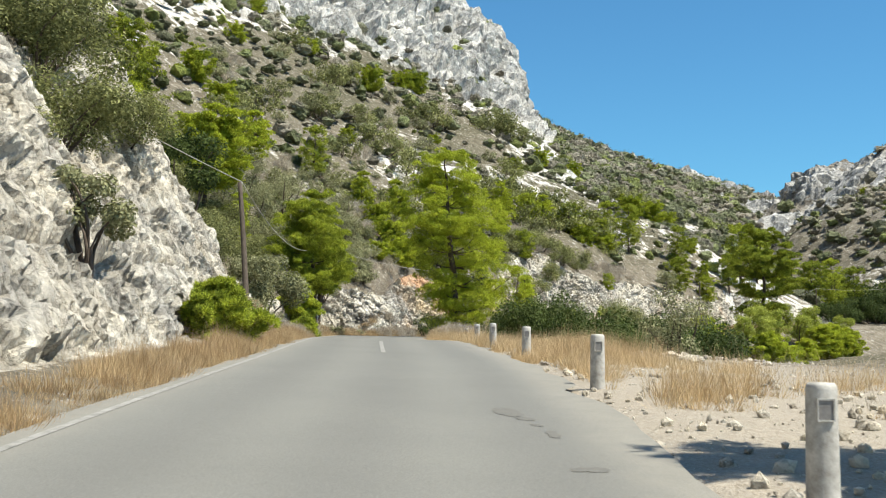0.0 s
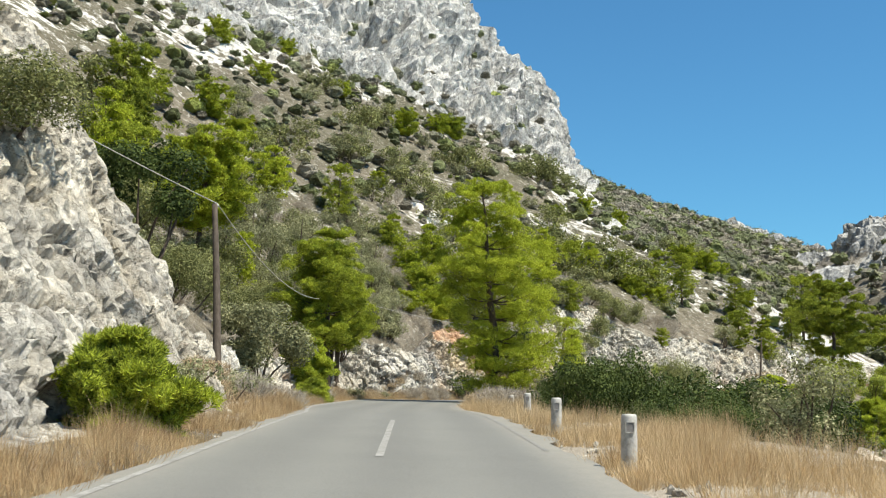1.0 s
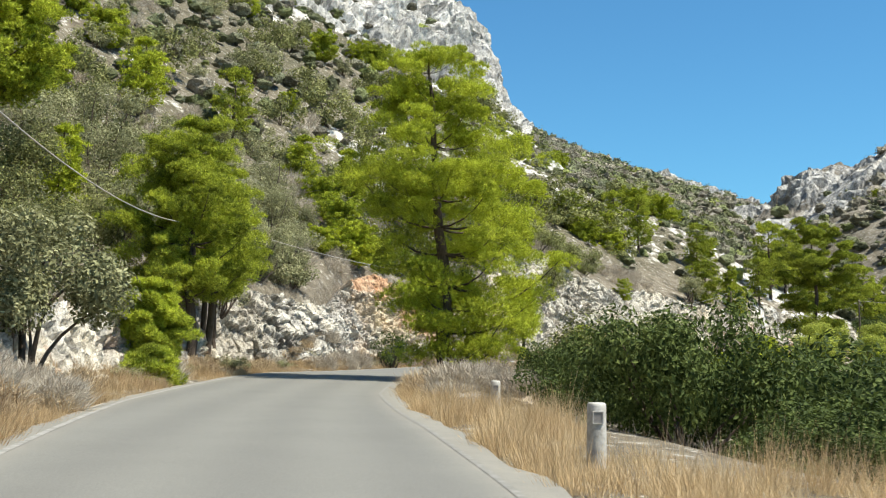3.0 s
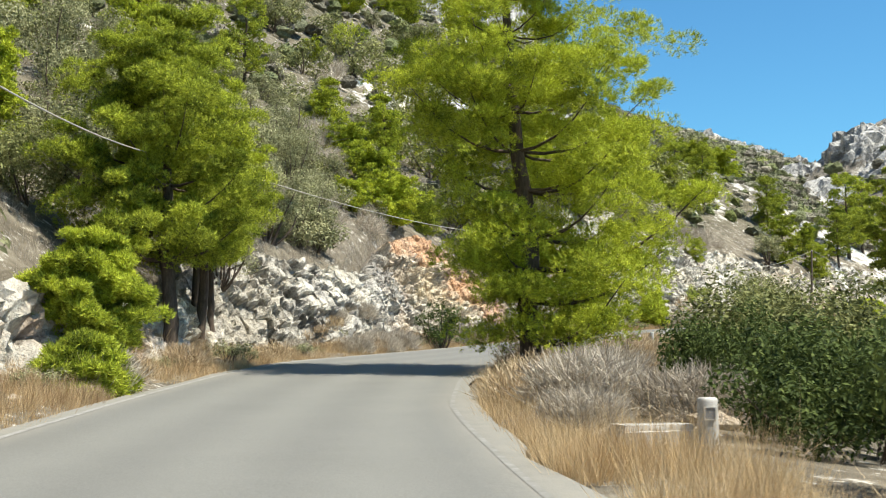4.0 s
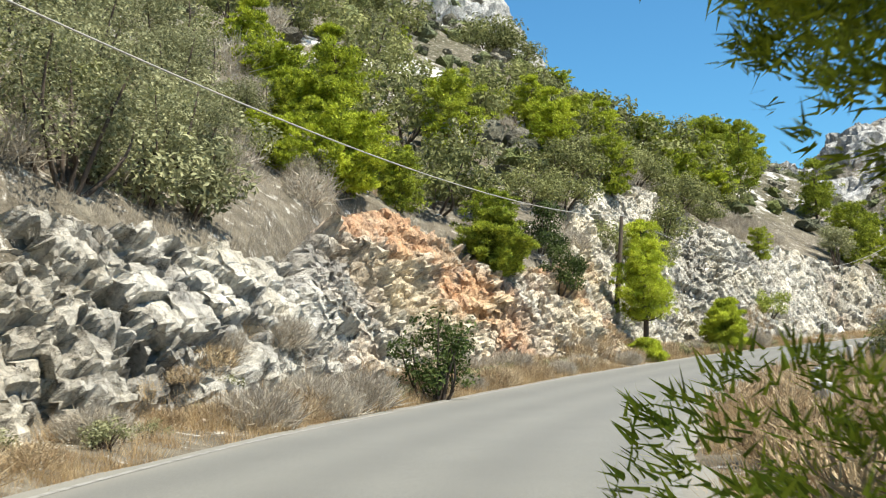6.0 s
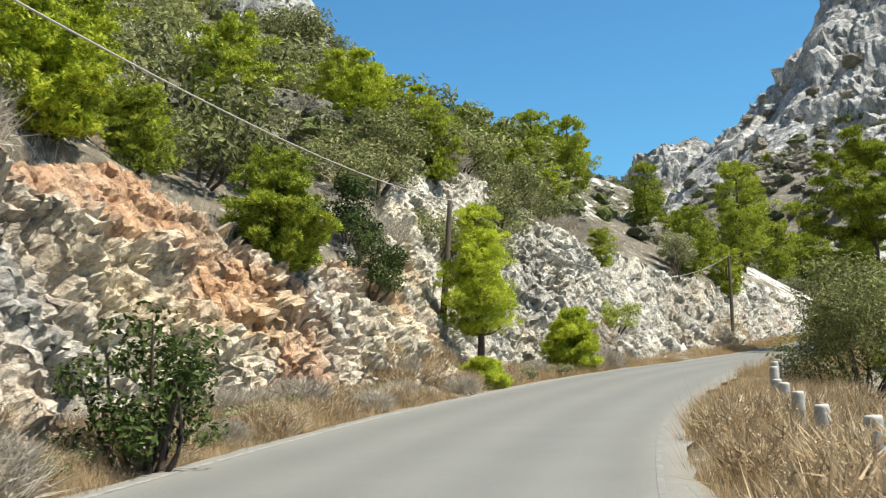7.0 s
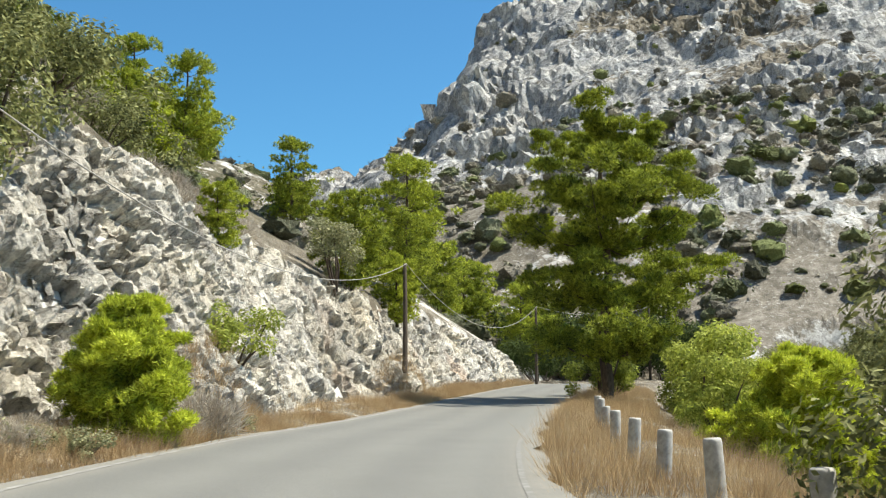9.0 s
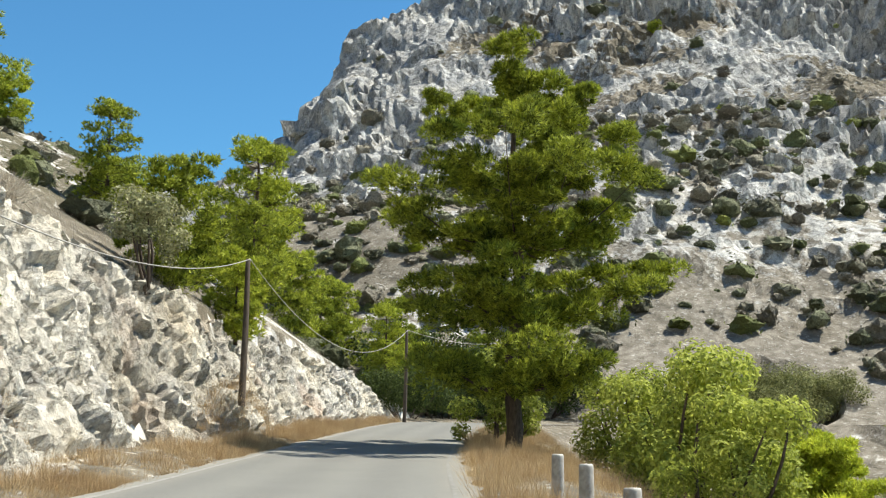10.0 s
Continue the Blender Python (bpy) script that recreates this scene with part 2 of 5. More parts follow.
def make_ground():
    m, nodes, links, bsdf = material("hillside_ground", 0.95, 0.15)
    pos = n_coord(nodes)
    rock, fine = rock_colours(nodes, links, pos, False)
    soil_n = n_noise(nodes, links, 0.8, 7, 0.7, pos)
    soil = n_ramp(nodes, links, soil_n, [(0.3, (0.078, 0.0686, 0.053)), (0.5, (0.16, 0.14, 0.108)), (0.7, (0.281, 0.254, 0.199))])
    scrub = n_ramp(nodes, links, n_noise(nodes, links, 2.0, 6, 0.7, pos), [(0.35, (0.0546, 0.0585, 0.0351)), (0.6, (0.133, 0.117, 0.078)), (0.75, (0.203, 0.179, 0.125))])
    soil = n_mix(nodes, links, n_attr(nodes, "scrub"), soil, scrub)
    earth = n_ramp(nodes, links, soil_n, [(0.3, (0.12, 0.108, 0.09)), (0.5, (0.215, 0.197, 0.168)), (0.7, (0.34, 0.32, 0.285))])
    soil = n_mix(nodes, links, n_attr(nodes, "talus"), soil, earth)
    wob = n_math(nodes, links, 'SUBTRACT', n_noise(nodes, links, 0.45, 7, 0.72, pos), 0.5)
    fac = n_math(nodes, links, 'ADD', n_attr(nodes, "rock"), n_math(nodes, links, 'MULTIPLY', wob, 2.2))
    fac = n_ramp(nodes, links, fac, [(0.42, (0, 0, 0)), (0.58, (1, 1, 1))])
    chips = n_ramp(nodes, links, n_noise(nodes, links, 1.7, 8, 0.82, pos), [(0.565, (0, 0, 0)), (0.61, (0.85, 0.85, 0.85))])
    fac = n_mix(nodes, links, 1.0, fac, chips, 'LIGHTEN')
    bent = n_warped(nodes, links, pos, 0.16, 4.0)
    h1, t1 = n_facets(nodes, links, bent, 0.13, (1, 1, 0.5))
    h2, t2 = n_facets(nodes, links, bent, 0.42, (1, 1, 0.55))
    h3, t3 = n_facets(nodes, links, bent, 1.3, (1, 1, 0.7))
    seam = n_ramp(nodes, links, n_noise(nodes, links, 0.22, 8, 0.78, pos, (1, 1, 0.3)), [(0.35, (0.55, 0.55, 0.56)), (0.45, (1, 1, 1))])
    for tone, low in ((t1, 0.82), (t2, 0.72), (t3, 0.74)):
        seam = n_mix(nodes, links, 1.0, seam, n_ramp(nodes, links, tone, [(0.0, (low, low, low)), (1.0, (1.15, 1.15, 1.15))]), 'MULTIPLY')
    for sc, up in ((0.11, 0.35), (0.35, 0.4)):
        crack = n_ramp(nodes, links, n_noise(nodes, links, sc, 8, 0.66, pos, (1, 1, up)), [(0.482, (1, 1, 1)), (0.497, (0.30, 0.30, 0.31)), (0.512, (1, 1, 1))])
        seam = n_mix(nodes, links, 0.8, seam, n_mix(nodes, links, 1.0, seam, crack, 'MULTIPLY'))
    rock = n_mix(nodes, links, n_math(nodes, links, 'MULTIPLY', n_attr(nodes, "crag"), 0.95, True), rock, n_mix(nodes, links, 1.0, n_mix(nodes, links, 1.0, rock, seam, 'MULTIPLY'), (0.91, 0.93, 0.965), 'MULTIPLY'))
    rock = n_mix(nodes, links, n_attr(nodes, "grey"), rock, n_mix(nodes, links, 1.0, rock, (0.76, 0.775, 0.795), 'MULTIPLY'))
    col = n_mix(nodes, links, fac, soil, rock)
    gravel = n_ramp(nodes, links, n_noise(nodes, links, 26.0, 6, 0.8, pos), [(0.3, (0.203, 0.172, 0.133)), (0.5, (0.359, 0.32, 0.265)), (0.7, (0.468, 0.437, 0.382))])
    col = n_mix(nodes, links, n_attr(nodes, "gravel"), col, gravel)
    links.new(col, bsdf.inputs["Base Color"])
    n_bump(nodes, links, n_math(nodes, links, 'ADD', fine, soil_n), bsdf, 0.6, 0.2)
    height = n_math(nodes, links, 'ADD', n_math(nodes, links, 'MULTIPLY', h1, 3.2), n_math(nodes, links, 'MULTIPLY', h2, 1.7))
    height = n_math(nodes, links, 'ADD', height, n_math(nodes, links, 'MULTIPLY', h3, 0.75))
    wide = nodes.new("ShaderNodeBump")
    wide.inputs["Strength"].default_value = 1.0
    wide.inputs["Distance"].default_value = 1.0
    links.new(n_math(nodes, links, 'MULTIPLY', height, n_attr(nodes, "crag")), wide.inputs["Height"])
    links.new(wide.outputs[0], nodes["Bump"].inputs["Normal"])
    return m


def make_asphalt():
    m, nodes, links, bsdf = material("worn_asphalt", 0.82, 0.35)
    pos = n_coord(nodes)
    grain = n_noise(nodes, links, 45.0, 4, 0.8, pos)
    patch = n_noise(nodes, links, 0.5, 5, 0.6, pos)
    col = n_ramp(nodes, links, grain, [(0.25, (0.121, 0.121, 0.112)), (0.5, (0.170, 0.170, 0.158)), (0.75, (0.230, 0.229, 0.214))])
    tone = n_ramp(nodes, links, patch, [(0.3, (0.94, 0.94, 0.94)), (0.55, (1, 1, 1)), (0.75, (1.04, 1.04, 1.03))])
    col = n_mix(nodes, links, 1.0, col, tone, 'MULTIPLY')
    track = n_ramp(nodes, links, n_attr(nodes, "wear"), [(0.0, (0.93, 0.93, 0.93)), (1.0, (1.06, 1.06, 1.05))])
    col = n_mix(nodes, links, 1.0, col, track, 'MULTIPLY')
    dust = n_math(nodes, links, 'MULTIPLY', n_attr(nodes, "dust"), n_math(nodes, links, 'MULTIPLY', n_noise(nodes, links, 2.5, 5, 0.7, pos), 0.5))
    col = n_mix(nodes, links, dust, col, (0.40, 0.365, 0.30))
    links.new(col, bsdf.inputs["Base Color"])
    n_bump(nodes, links, grain, bsdf, 0.35, 0.01)
    return m


def make_line(name, stops):
    m, nodes, links, bsdf = material(name, 0.75)
    pos = n_coord(nodes)
    col = n_ramp(nodes, links, n_noise(nodes, links, 5.0, 6, 0.75, pos), stops)
    links.new(col, bsdf.inputs["Base Color"])
    return m


def make_leaf(name, dark, mid, light, trans=0.25, rough=0.6):
    """Foliage: colour varies leaf by leaf, and from plant to plant."""
    m, nodes, links, bsdf = material(name, max(rough, 0.7), 0.1)
    geo = nodes.new("ShaderNodeNewGeometry")
    info = nodes.new("ShaderNodeObjectInfo")
    v = n_math(nodes, links, 'ADD', n_math(nodes, links, 'MULTIPLY', geo.outputs["Random Per Island"], 0.7), n_math(nodes, links, 'MULTIPLY', info.outputs["Random"], 0.3))
    pads = n_noise(nodes, links, 1.1, 3, 0.6, nodes.new("ShaderNodeTexCoord").outputs["Object"])
    v = n_math(nodes, links, 'ADD', v, n_math(nodes, links, 'MULTIPLY', n_math(nodes, links, 'SUBTRACT', pads, 0.5), 1.3), True)
    col = n_ramp(nodes, links, v, [(0.0, dark), (0.5, mid), (1.0, light)])
    links.new(col, bsdf.inputs["Base Color"])
    tr = nodes.new("ShaderNodeBsdfTranslucent")
    links.new(n_mix(nodes, links, 1.0, col, (trans, trans, trans), 'MULTIPLY'), tr.inputs["Color"])
    mix = nodes.new("ShaderNodeAddShader")
    links.new(bsdf.outputs[0], mix.inputs[0])
    links.new(tr.outputs[0], mix.inputs[1])
    links.new(mix.outputs[0], nodes["Material Output"].inputs["Surface"])
    return m


def make_plain(name, c1, c2, scale, rough=0.85, bump=0.3, stretch=None):
    m, nodes, links, bsdf = material(name, rough)
    tc = nodes.new("ShaderNodeTexCoord").outputs["Object"]
    nz = n_noise(nodes, links, scale, 6, 0.7, tc, stretch)
    links.new(n_ramp(nodes, links, nz, [(0.3, c1), (0.7, c2)]), bsdf.inputs["Base Color"])
    n_bump(nodes, links, nz, bsdf, bump, 0.02)
    return m


ROCK = make_rock("limestone")
GROUND = make_ground()
ASPHALT = make_asphalt()
LINE = make_line("worn_road_paint", [(0.36, (0.187, 0.184, 0.168)), (0.52, (0.281, 0.277, 0.261)), (0.72, (0.39, 0.382, 0.363))])
LINE_FAINT = make_line("nearly_gone_road_paint", [(0.38, (0.176, 0.173, 0.156)), (0.55, (0.226, 0.222, 0.207)), (0.72, (0.312, 0.308, 0.289))])
NEEDLES = make_leaf("pine_needles", (0.038, 0.058, 0.010), (0.245, 0.29, 0.028), (0.46, 0.495, 0.05), 0.42)
NEEDLES_YOUNG = make_leaf("young_pine_needles", (0.052, 0.075, 0.013), (0.288, 0.333, 0.036), (0.485, 0.52, 0.06), 0.43)
NEEDLES_DULL = make_leaf("old_pine_needles", (0.038, 0.055, 0.012), (0.22, 0.262, 0.032), (0.43, 0.465, 0.058), 0.38)
LEAF_GREY = make_leaf("grey_green_leaves", (0.065, 0.07, 0.035), (0.195, 0.20, 0.105), (0.36, 0.36, 0.21), 0.4)
LEAF_DARK = make_leaf("evergreen_oak_leaves", (0.014, 0.024, 0.008), (0.045, 0.066, 0.018), (0.10, 0.13, 0.036), 0.35)
LEAF_OLIVE = make_leaf("olive_brown_leaves", (0.045, 0.052, 0.02), (0.145, 0.155, 0.06), (0.29, 0.30, 0.125), 0.4)
LEAF_LIGHT = make_leaf("light_green_leaves", (0.0663, 0.0858, 0.0172), (0.179, 0.207, 0.039), (0.304, 0.328, 0.0702), 0.8)
TWIG = make_leaf("dry_twigs", (0.187, 0.16, 0.129), (0.343, 0.308, 0.254), (0.484, 0.441, 0.37), 0.35, 0.9)
BRUSH = make_leaf("brown_dry_brush", (0.156, 0.109, 0.0663), (0.343, 0.265, 0.168), (0.515, 0.429, 0.296), 0.35, 0.9)
STRAW = make_leaf("dry_grass", (0.22, 0.14, 0.075), (0.38, 0.28, 0.155), (0.54, 0.43, 0.275), 0.35, 0.8)
BARK = make_plain("pine_bark", (0.05, 0.038, 0.03), (0.15, 0.115, 0.09), 14, 0.95, 0.8, (1, 1, 0.25))
POLE_WOOD = make_plain("weathered_pole_wood", (0.045, 0.036, 0.028), (0.13, 0.105, 0.085), 9, 0.95, 0.6, (1, 1, 0.08))
CONCRETE = make_plain("whitewashed_concrete", (0.234, 0.222, 0.199), (0.577, 0.569, 0.546), 6, 0.85, 0.35)
REFLECTOR = make_plain("faded_reflector", (0.16, 0.155, 0.15), (0.26, 0.25, 0.245), 12, 0.5, 0.1)
TAR = make_plain("old_tar", (0.115, 0.112, 0.102), (0.165, 0.162, 0.148), 14, 0.8, 0.05)
STEEL = make_plain("dull_cable", (0.328, 0.32, 0.296), (0.468, 0.452, 0.421), 4, 0.55, 0.1)

# ---- the road's line: x, y, height of the surface under the lane ----
LANE = np.array([(-0.1, -60, -3.6), (-0.1, -20, -1.3), (-0.1, 0, -0.07), (-0.13, 12, 0.6), (-0.25, 20, 0.97), (-0.45, 26, 1.21), (-1.0, 34, 1.46), (-1.6, 43.8, 1.77),
                 (-2.2, 52.5, 1.86), (-2.6, 60.2, 1.9), (-2.65, 66, 2.0), (-2.45, 72, 2.16), (-2.15, 76.9, 2.29), (-1.3, 83, 2.36), (0.2, 90, 2.34), (2.1, 96.2, 2.4),
                 (5.87, 105.5, 2.6), (8.9, 111.6, 2.83), (12.3, 117.6, 3.04), (16.0, 123.8, 3.28), (21.2, 131.2, 3.55), (27.3, 138.9, 3.78), (34.5, 148.4, 4.1), (43, 158.8, 4.6),
                 (54, 171.5, 5.3), (64.5, 183, 5.9), (74, 188.6, 6.1), (86, 190, 6.3), (106, 191.2, 6.5)])
# y of the lane, left and right edge from the lane
EDGES = np.array([(-60, 3.8, 1.85), (20, 3.9, 1.85), (34, 3.8, 1.95), (46, 3.7, 1.9), (53, 4.25, 1.85), (61, 4.9, 1.55), (67, 5.0, 1.2), (78, 5.0, 1.3), (90, 5.55, 1.4), (110, 5.6, 1.4), (120, 5.3, 1.3), (138, 5.0, 0.8), (200, 4.6, 0.9)])


def smooth_lane():
    s = np.r_[0, np.cumsum(np.hypot(*np.diff(LANE[:, :2], axis=0).T))]
    fine = np.arange(0, s[-1], 0.5)
    pts = np.stack([np.interp(fine, s, LANE[:, i]) for i in range(3)], 1)
    k = np.hanning(25)
    k /= k.sum()
    for i in range(3):
        pts[:, i] = np.convolve(np.pad(pts[:, i], 12, mode='reflect', reflect_type='odd'), k, 'valid')
    return pts


PTS = smooth_lane()
TAN = np.gradient(PTS[:, :2], axis=0)
TAN /= np.hypot(*TAN.T)[:, None]
RIGHT = np.stack([TAN[:, 1], -TAN[:, 0]], 1)
OL = -np.interp(PTS[:, 1], EDGES[:, 0], EDGES[:, 1])
OR = np.interp(PTS[:, 1], EDGES[:, 0], EDGES[:, 2])


def lane_of(x, y):
    """Index of the nearest lane point and the offset to the right of it."""
    idx, off = np.empty(len(x), int), np.empty(len(x))
    for a in range(0, len(x), 20000):
        b = slice(a, a + 20000)
        d = (x[b, None] - PTS[None, :, 0]) ** 2 + (y[b, None] - PTS[None, :, 1]) ** 2
        i = d.argmin(1)
        idx[b] = i
        off[b] = (x[b] - PTS[i, 0]) * RIGHT[i, 0] + (y[b] - PTS[i, 1]) * RIGHT[i, 1]
        far = np.sqrt(d[np.arange(len(i)), i])
        off[b] = np.where((off[b] < 0) | (i == len(PTS) - 1), -far, far)
    return idx, off


def hill(x, y):
    """The hillside above the road, the crag on it and the long ridge behind."""
    gx = np.where(x > -5.9, 0.45, 0.57) * (x + 5.9)
    p = 9.2 - gx + 0.386 * (y - 114.6)
    p = p + 2.7 * np.exp(-(((x - 11.5) / 9) ** 2 + ((y - 137) / 10) ** 2)) + 2.2 * np.exp(-(((x - 40) / 12) ** 2 + ((y - 194) / 12) ** 2))
    crest = 355 + 100 * ss(x, 14, 30)
    p = p + 0.85 * np.clip(19 - x, 0, 45) * ss(y, 252, 330) + 10.0 * np.exp(-((x - 15) / 6.5) ** 2 - ((y - 325) / 26) ** 2)
    p = p - 0.103 * np.maximum(0, y - 195) * ss(x, 8, 34) + 0.17 * np.maximum(0, x - 67) * ss(y, 250, 420)
    p = p - 1.15 * np.maximum(0, y - crest)
    return np.where(p > 56, 56 + (p - 56) * (1 - 0.4 * ss(x, 32, 42) * (1 - ss(y, 280, 340))), p)


# height of the far ridge along its length
FLANK = np.array([(-170, 20), (-125, 46), (-106, 60), (-97, 66), (-90, 67.5), (-86, 66), (-81, 63.5), (-75, 70.5), (-69, 74), (-66, 76), (-63.3, 81.5), (-61, 79.5), (-57, 84), (-53, 95), (-49.2, 103), (-44, 109), (-35, 112.5), (-15, 119), (10, 127), (80, 134), (200, 138)])


def mountain(x, y):
    """The mountain across the valley: a steepening face below a ridge that steps down to the west."""
    p = np.stack([x, y, np.zeros(len(x))], 1)
    big = waves(p / 75.0, 201, 3)
    mid = waves(p / 24.0, 211, 3)
    q = (x - 16) * 0.68 + (y - 124) * 0.73
    r = (x - 16) * 0.73 - (y - 124) * 0.68
    rise = np.minimum(q + 9 * big * ss(q, 110, 150) * (1 - ss(q, 230, 262)), 270)
    z = 7 + 0.43 * (rise - 105) + 0.31 * np.maximum(0, rise - 205) + 0.33 * np.maximum(0, rise - 255)
    z = z * (1 + (np.interp(r, FLANK[:, 0], FLANK[:, 1]) / 103.1 - 1) * ss(z, 8, 40))
    return z + 3.0 * mid * ss(z, 12, 40) * (1 - ss(q, 245, 265)) - 1.0 * np.maximum(0, q - 271) - 60 * ss(-r, 135, 190)


def ground_z(x, y, cut=True):
    i, o = lane_of(x, y)
    zr, yl = PTS[i, 2], PTS[i, 1]
    dl, dr = OL[i] - o, o - OR[i]
    fade = 1 - ss(yl, 108, 138)
    near = zr + (0.8 * (dl - 1.0) + 0.4 + 1.4 * ss(yl, 84, 93) + 0.9 * ss(yl, 104, 112)) * fade - 30 * (1 - fade)
    up = smax(hill(x, y), near, 1.5)
    top = 5.6 + 0.20 * (yl - 17)
    stand_out = ss(yl, 33, 38) * (1 - ss(yl, 42, 45))
    crop = zr + np.minimum(1.75 * (dl - 2.3 + 0.9 * stand_out - 0.6 * ss(yl, 43, 46)), top - 0.30 * np.maximum(0, dl - 7.5))
    crop = crop - 40 * (1 - ss(yl, 6, 14)) - 40 * ss(yl, 44.5, 50)
    ledge = zr + np.minimum(1.8 * (dl - 2.8), 3.4 + 0.25 * np.clip(dl - 4, 0, 9) - 0.5 * np.maximum(0, dl - 16)) - 40 * (1 - ss(yl, 42, 46)) - 40 * ss(yl, 54, 60)
    up = smax(smax(smax(up, crop, 0.5), ledge, 0.4), mountain(x, y), 2.0)
    base = 2.3 - 0.9 * stand_out + 0.8 * np.sin(yl * 0.31) * ss(yl, 60, 90)
    face = zr + 0.12 * dl + 1.9 * np.maximum(0, dl - base)
    left = np.minimum(face, np.maximum(up, zr + 0.12 * np.minimum(dl, 3)))
    wide = 2.2 + 8.5 * (1 - ss(yl, 22, 46))
    depth = 0.9 + 1.1 * ss(yl, 30, 55) + 1.8 * ss(yl, 76, 98)
    right = zr - 0.06 - 0.03 * np.minimum(dr, wide) - depth * ss(dr, wide, wide + 11)
    valley = np.interp(y, PTS[:, 1], PTS[:, 2]) - 2.8
    right = right + (valley - right) * ss(dr, 16, 34)
    side = np.where(o < 0, left, right)
    z = np.where((dl < 0) & (dr < 0), zr - 0.01 * o - 0.10, side - 0.08 * (1 - ss(np.maximum(dl, dr), 0.2, 1.0)))
    z = np.where(o > 0, np.maximum(z, smax(mountain(x, y), z - 3, 3)), z)
    behind = ss(x, 15, 60) * ss(y, 190, 240)
    return np.where((o > 0) & (y > 190), np.maximum(z, hill(x, y) * behind + z * (1 - behind)), z)


def height_at(x, y):
    return float(ground_z(np.array([float(x)]), np.array([float(y)]))[0])


# ---- ground: one sheet, finer near the road ----
def build_ground():
    xs = np.r_[-1500, -900, -500, -300, -200, -150, -120, np.arange(-95, -40, 2.0), np.arange(-40, 58, 0.72), np.arange(58, 110, 1.4), np.arange(110, 300, 1.0), np.arange(300, 330, 2.0), 345, 370, 420, 520, 800, 1500]
    ys = np.r_[-1500, -800, -400, -200, -120, -80, -55, np.arange(-40, 0, 2.0), np.arange(0, 205, 0.72), np.arange(205, 270, 0.9), np.arange(270, 404, 1.1), np.arange(405, 480, 2.5), 485, 500, 530, 600, 900, 1500]
    gx, gy = np.meshgrid(xs, ys, indexing='ij')
    x, y = gx.ravel(), gy.ravel()
    z = ground_z(x, y)
    i, o = lane_of(x, y)
    dl, dr = OL[i] - o, o - OR[i]
    zz = z.reshape(gx.shape)
    sx, sy = np.gradient(zz, xs, axis=0), np.gradient(zz, ys, axis=1)
    n = np.stack([-sx.ravel(), -sy.ravel(), np.ones(len(x))], 1)
    n /= np.linalg.norm(n, axis=1)[:, None]
    steep = np.hypot(sx, sy).ravel()
    p = np.stack([x, y, z], 1)
    far = np.hypot(x - 5, y - 60)
    off_road = np.clip(np.maximum(dl, dr) / 5, 0, 1)
    lump = waves(p / 9.0, 3) * 0.7 * off_road * np.clip(np.maximum(dl, dr) / 14, 0.1, 1)
    warp = np.stack([waves(p / 9.0, 60 + k, 3) for k in range(3)], 1) * 0.45
    b2, e2 = blocks(p / (3.2, 3.2, 7.0) + warp * 2.4, 8)
    jag = ridges(p / (13.0, 13.0, 34.0) + warp * 0.5, 66)
    fins = ridges(p / (5.5, 5.5, 20.0) + warp * 0.8, 71, 2)
    patchy = waves(p / 22.0, 31, 3)
    rock = np.clip(0.33 + 0.55 * patchy + 0.9 * (steep - 0.62), 0, 1)
    rock = np.clip(rock - 0.30 * (1 - ss(far, 90, 140)) - 0.25 * (1 - ss(far, 40, 90)), 0, 1)
    crag = (ss(steep, 0.75, 1.1) * ss(far, 110, 150))
    crag = np.maximum(crag, ss(y + 6 * patchy - 1.1 * np.clip(x + 2, -60, 0), 246, 272) * ss(26 - x, 0, 6) * ss(x, -70, -50))
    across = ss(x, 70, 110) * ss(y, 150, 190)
    crag = crag * (1 - across * (1 - ss(z, 26, 42)))
    rock = np.maximum(rock * (1 - 0.5 * across * (1 - ss(z, 18, 40))), crag)
    rock = np.maximum(rock, across * np.clip(0.5 + 0.85 * waves(p / 24.0, 35, 4), 0, 1) * ss(z, 10, 40))
    rough = np.maximum(crag, 0.65 * ss(far, 60, 130) * rock)
    rough = np.maximum(rough, across * np.maximum(0.85 * rock, ss(z, 35, 55)))
    ridge = ss(x, 22, 34) * (1 - across) * ss(y, 240, 280)
    rock = rock * (1 - 0.45 * ridge)
    rough = np.maximum(rough, 0.6 * ridge)
    ribs = np.where(x > 60, 0.25 + 1.5 * ss(waves(p / (20.0, 20.0, 45.0), 37, 3), -0.35, 0.6), 1.0)
    push = lump + np.where(rough < 0.66, 0.45, 1.0) * rough * ribs * (b2 * 0.8 + jag * (1.1 + 1.5 * (x < 40)) + fins * 0.5 - 0.6 * (e2 < 0.08))
    knob = ss(waves(p / (17.0, 17.0, 26.0), 39, 3), 0.16, 0.4) * across * ss(z, 18, 36)
    rock, rough = np.maximum(rock, knob), np.maximum(rough, knob)
    push += knob * (1.3 + 1.0 * b2 + 0.4 * jag) + 0.25 * across * ss(z, 45, 70) * (jag + fins)
    push *= (np.maximum(dl, dr) > 12)
    keep = np.where(np.maximum(dl, dr) > 12, 1, 0)
    p = p + n * push[:, None]
    p[:, 2] += np.where(keep, 0, lump * 0.35)
    under = (dl > 1.5) & (dl < 14) & (PTS[i, 1] > 10) & (PTS[i, 1] < 188)
    p[:, 2] -= np.where(under, 1.7 * ss(1 - n[:, 2], 0.25, 0.40), 0)
    me = mesh_of("ground", p, grid_faces(len(xs), len(ys)), GROUND, False)
    weight(me, "rock", np.where(far > 900, 0.3, rock))
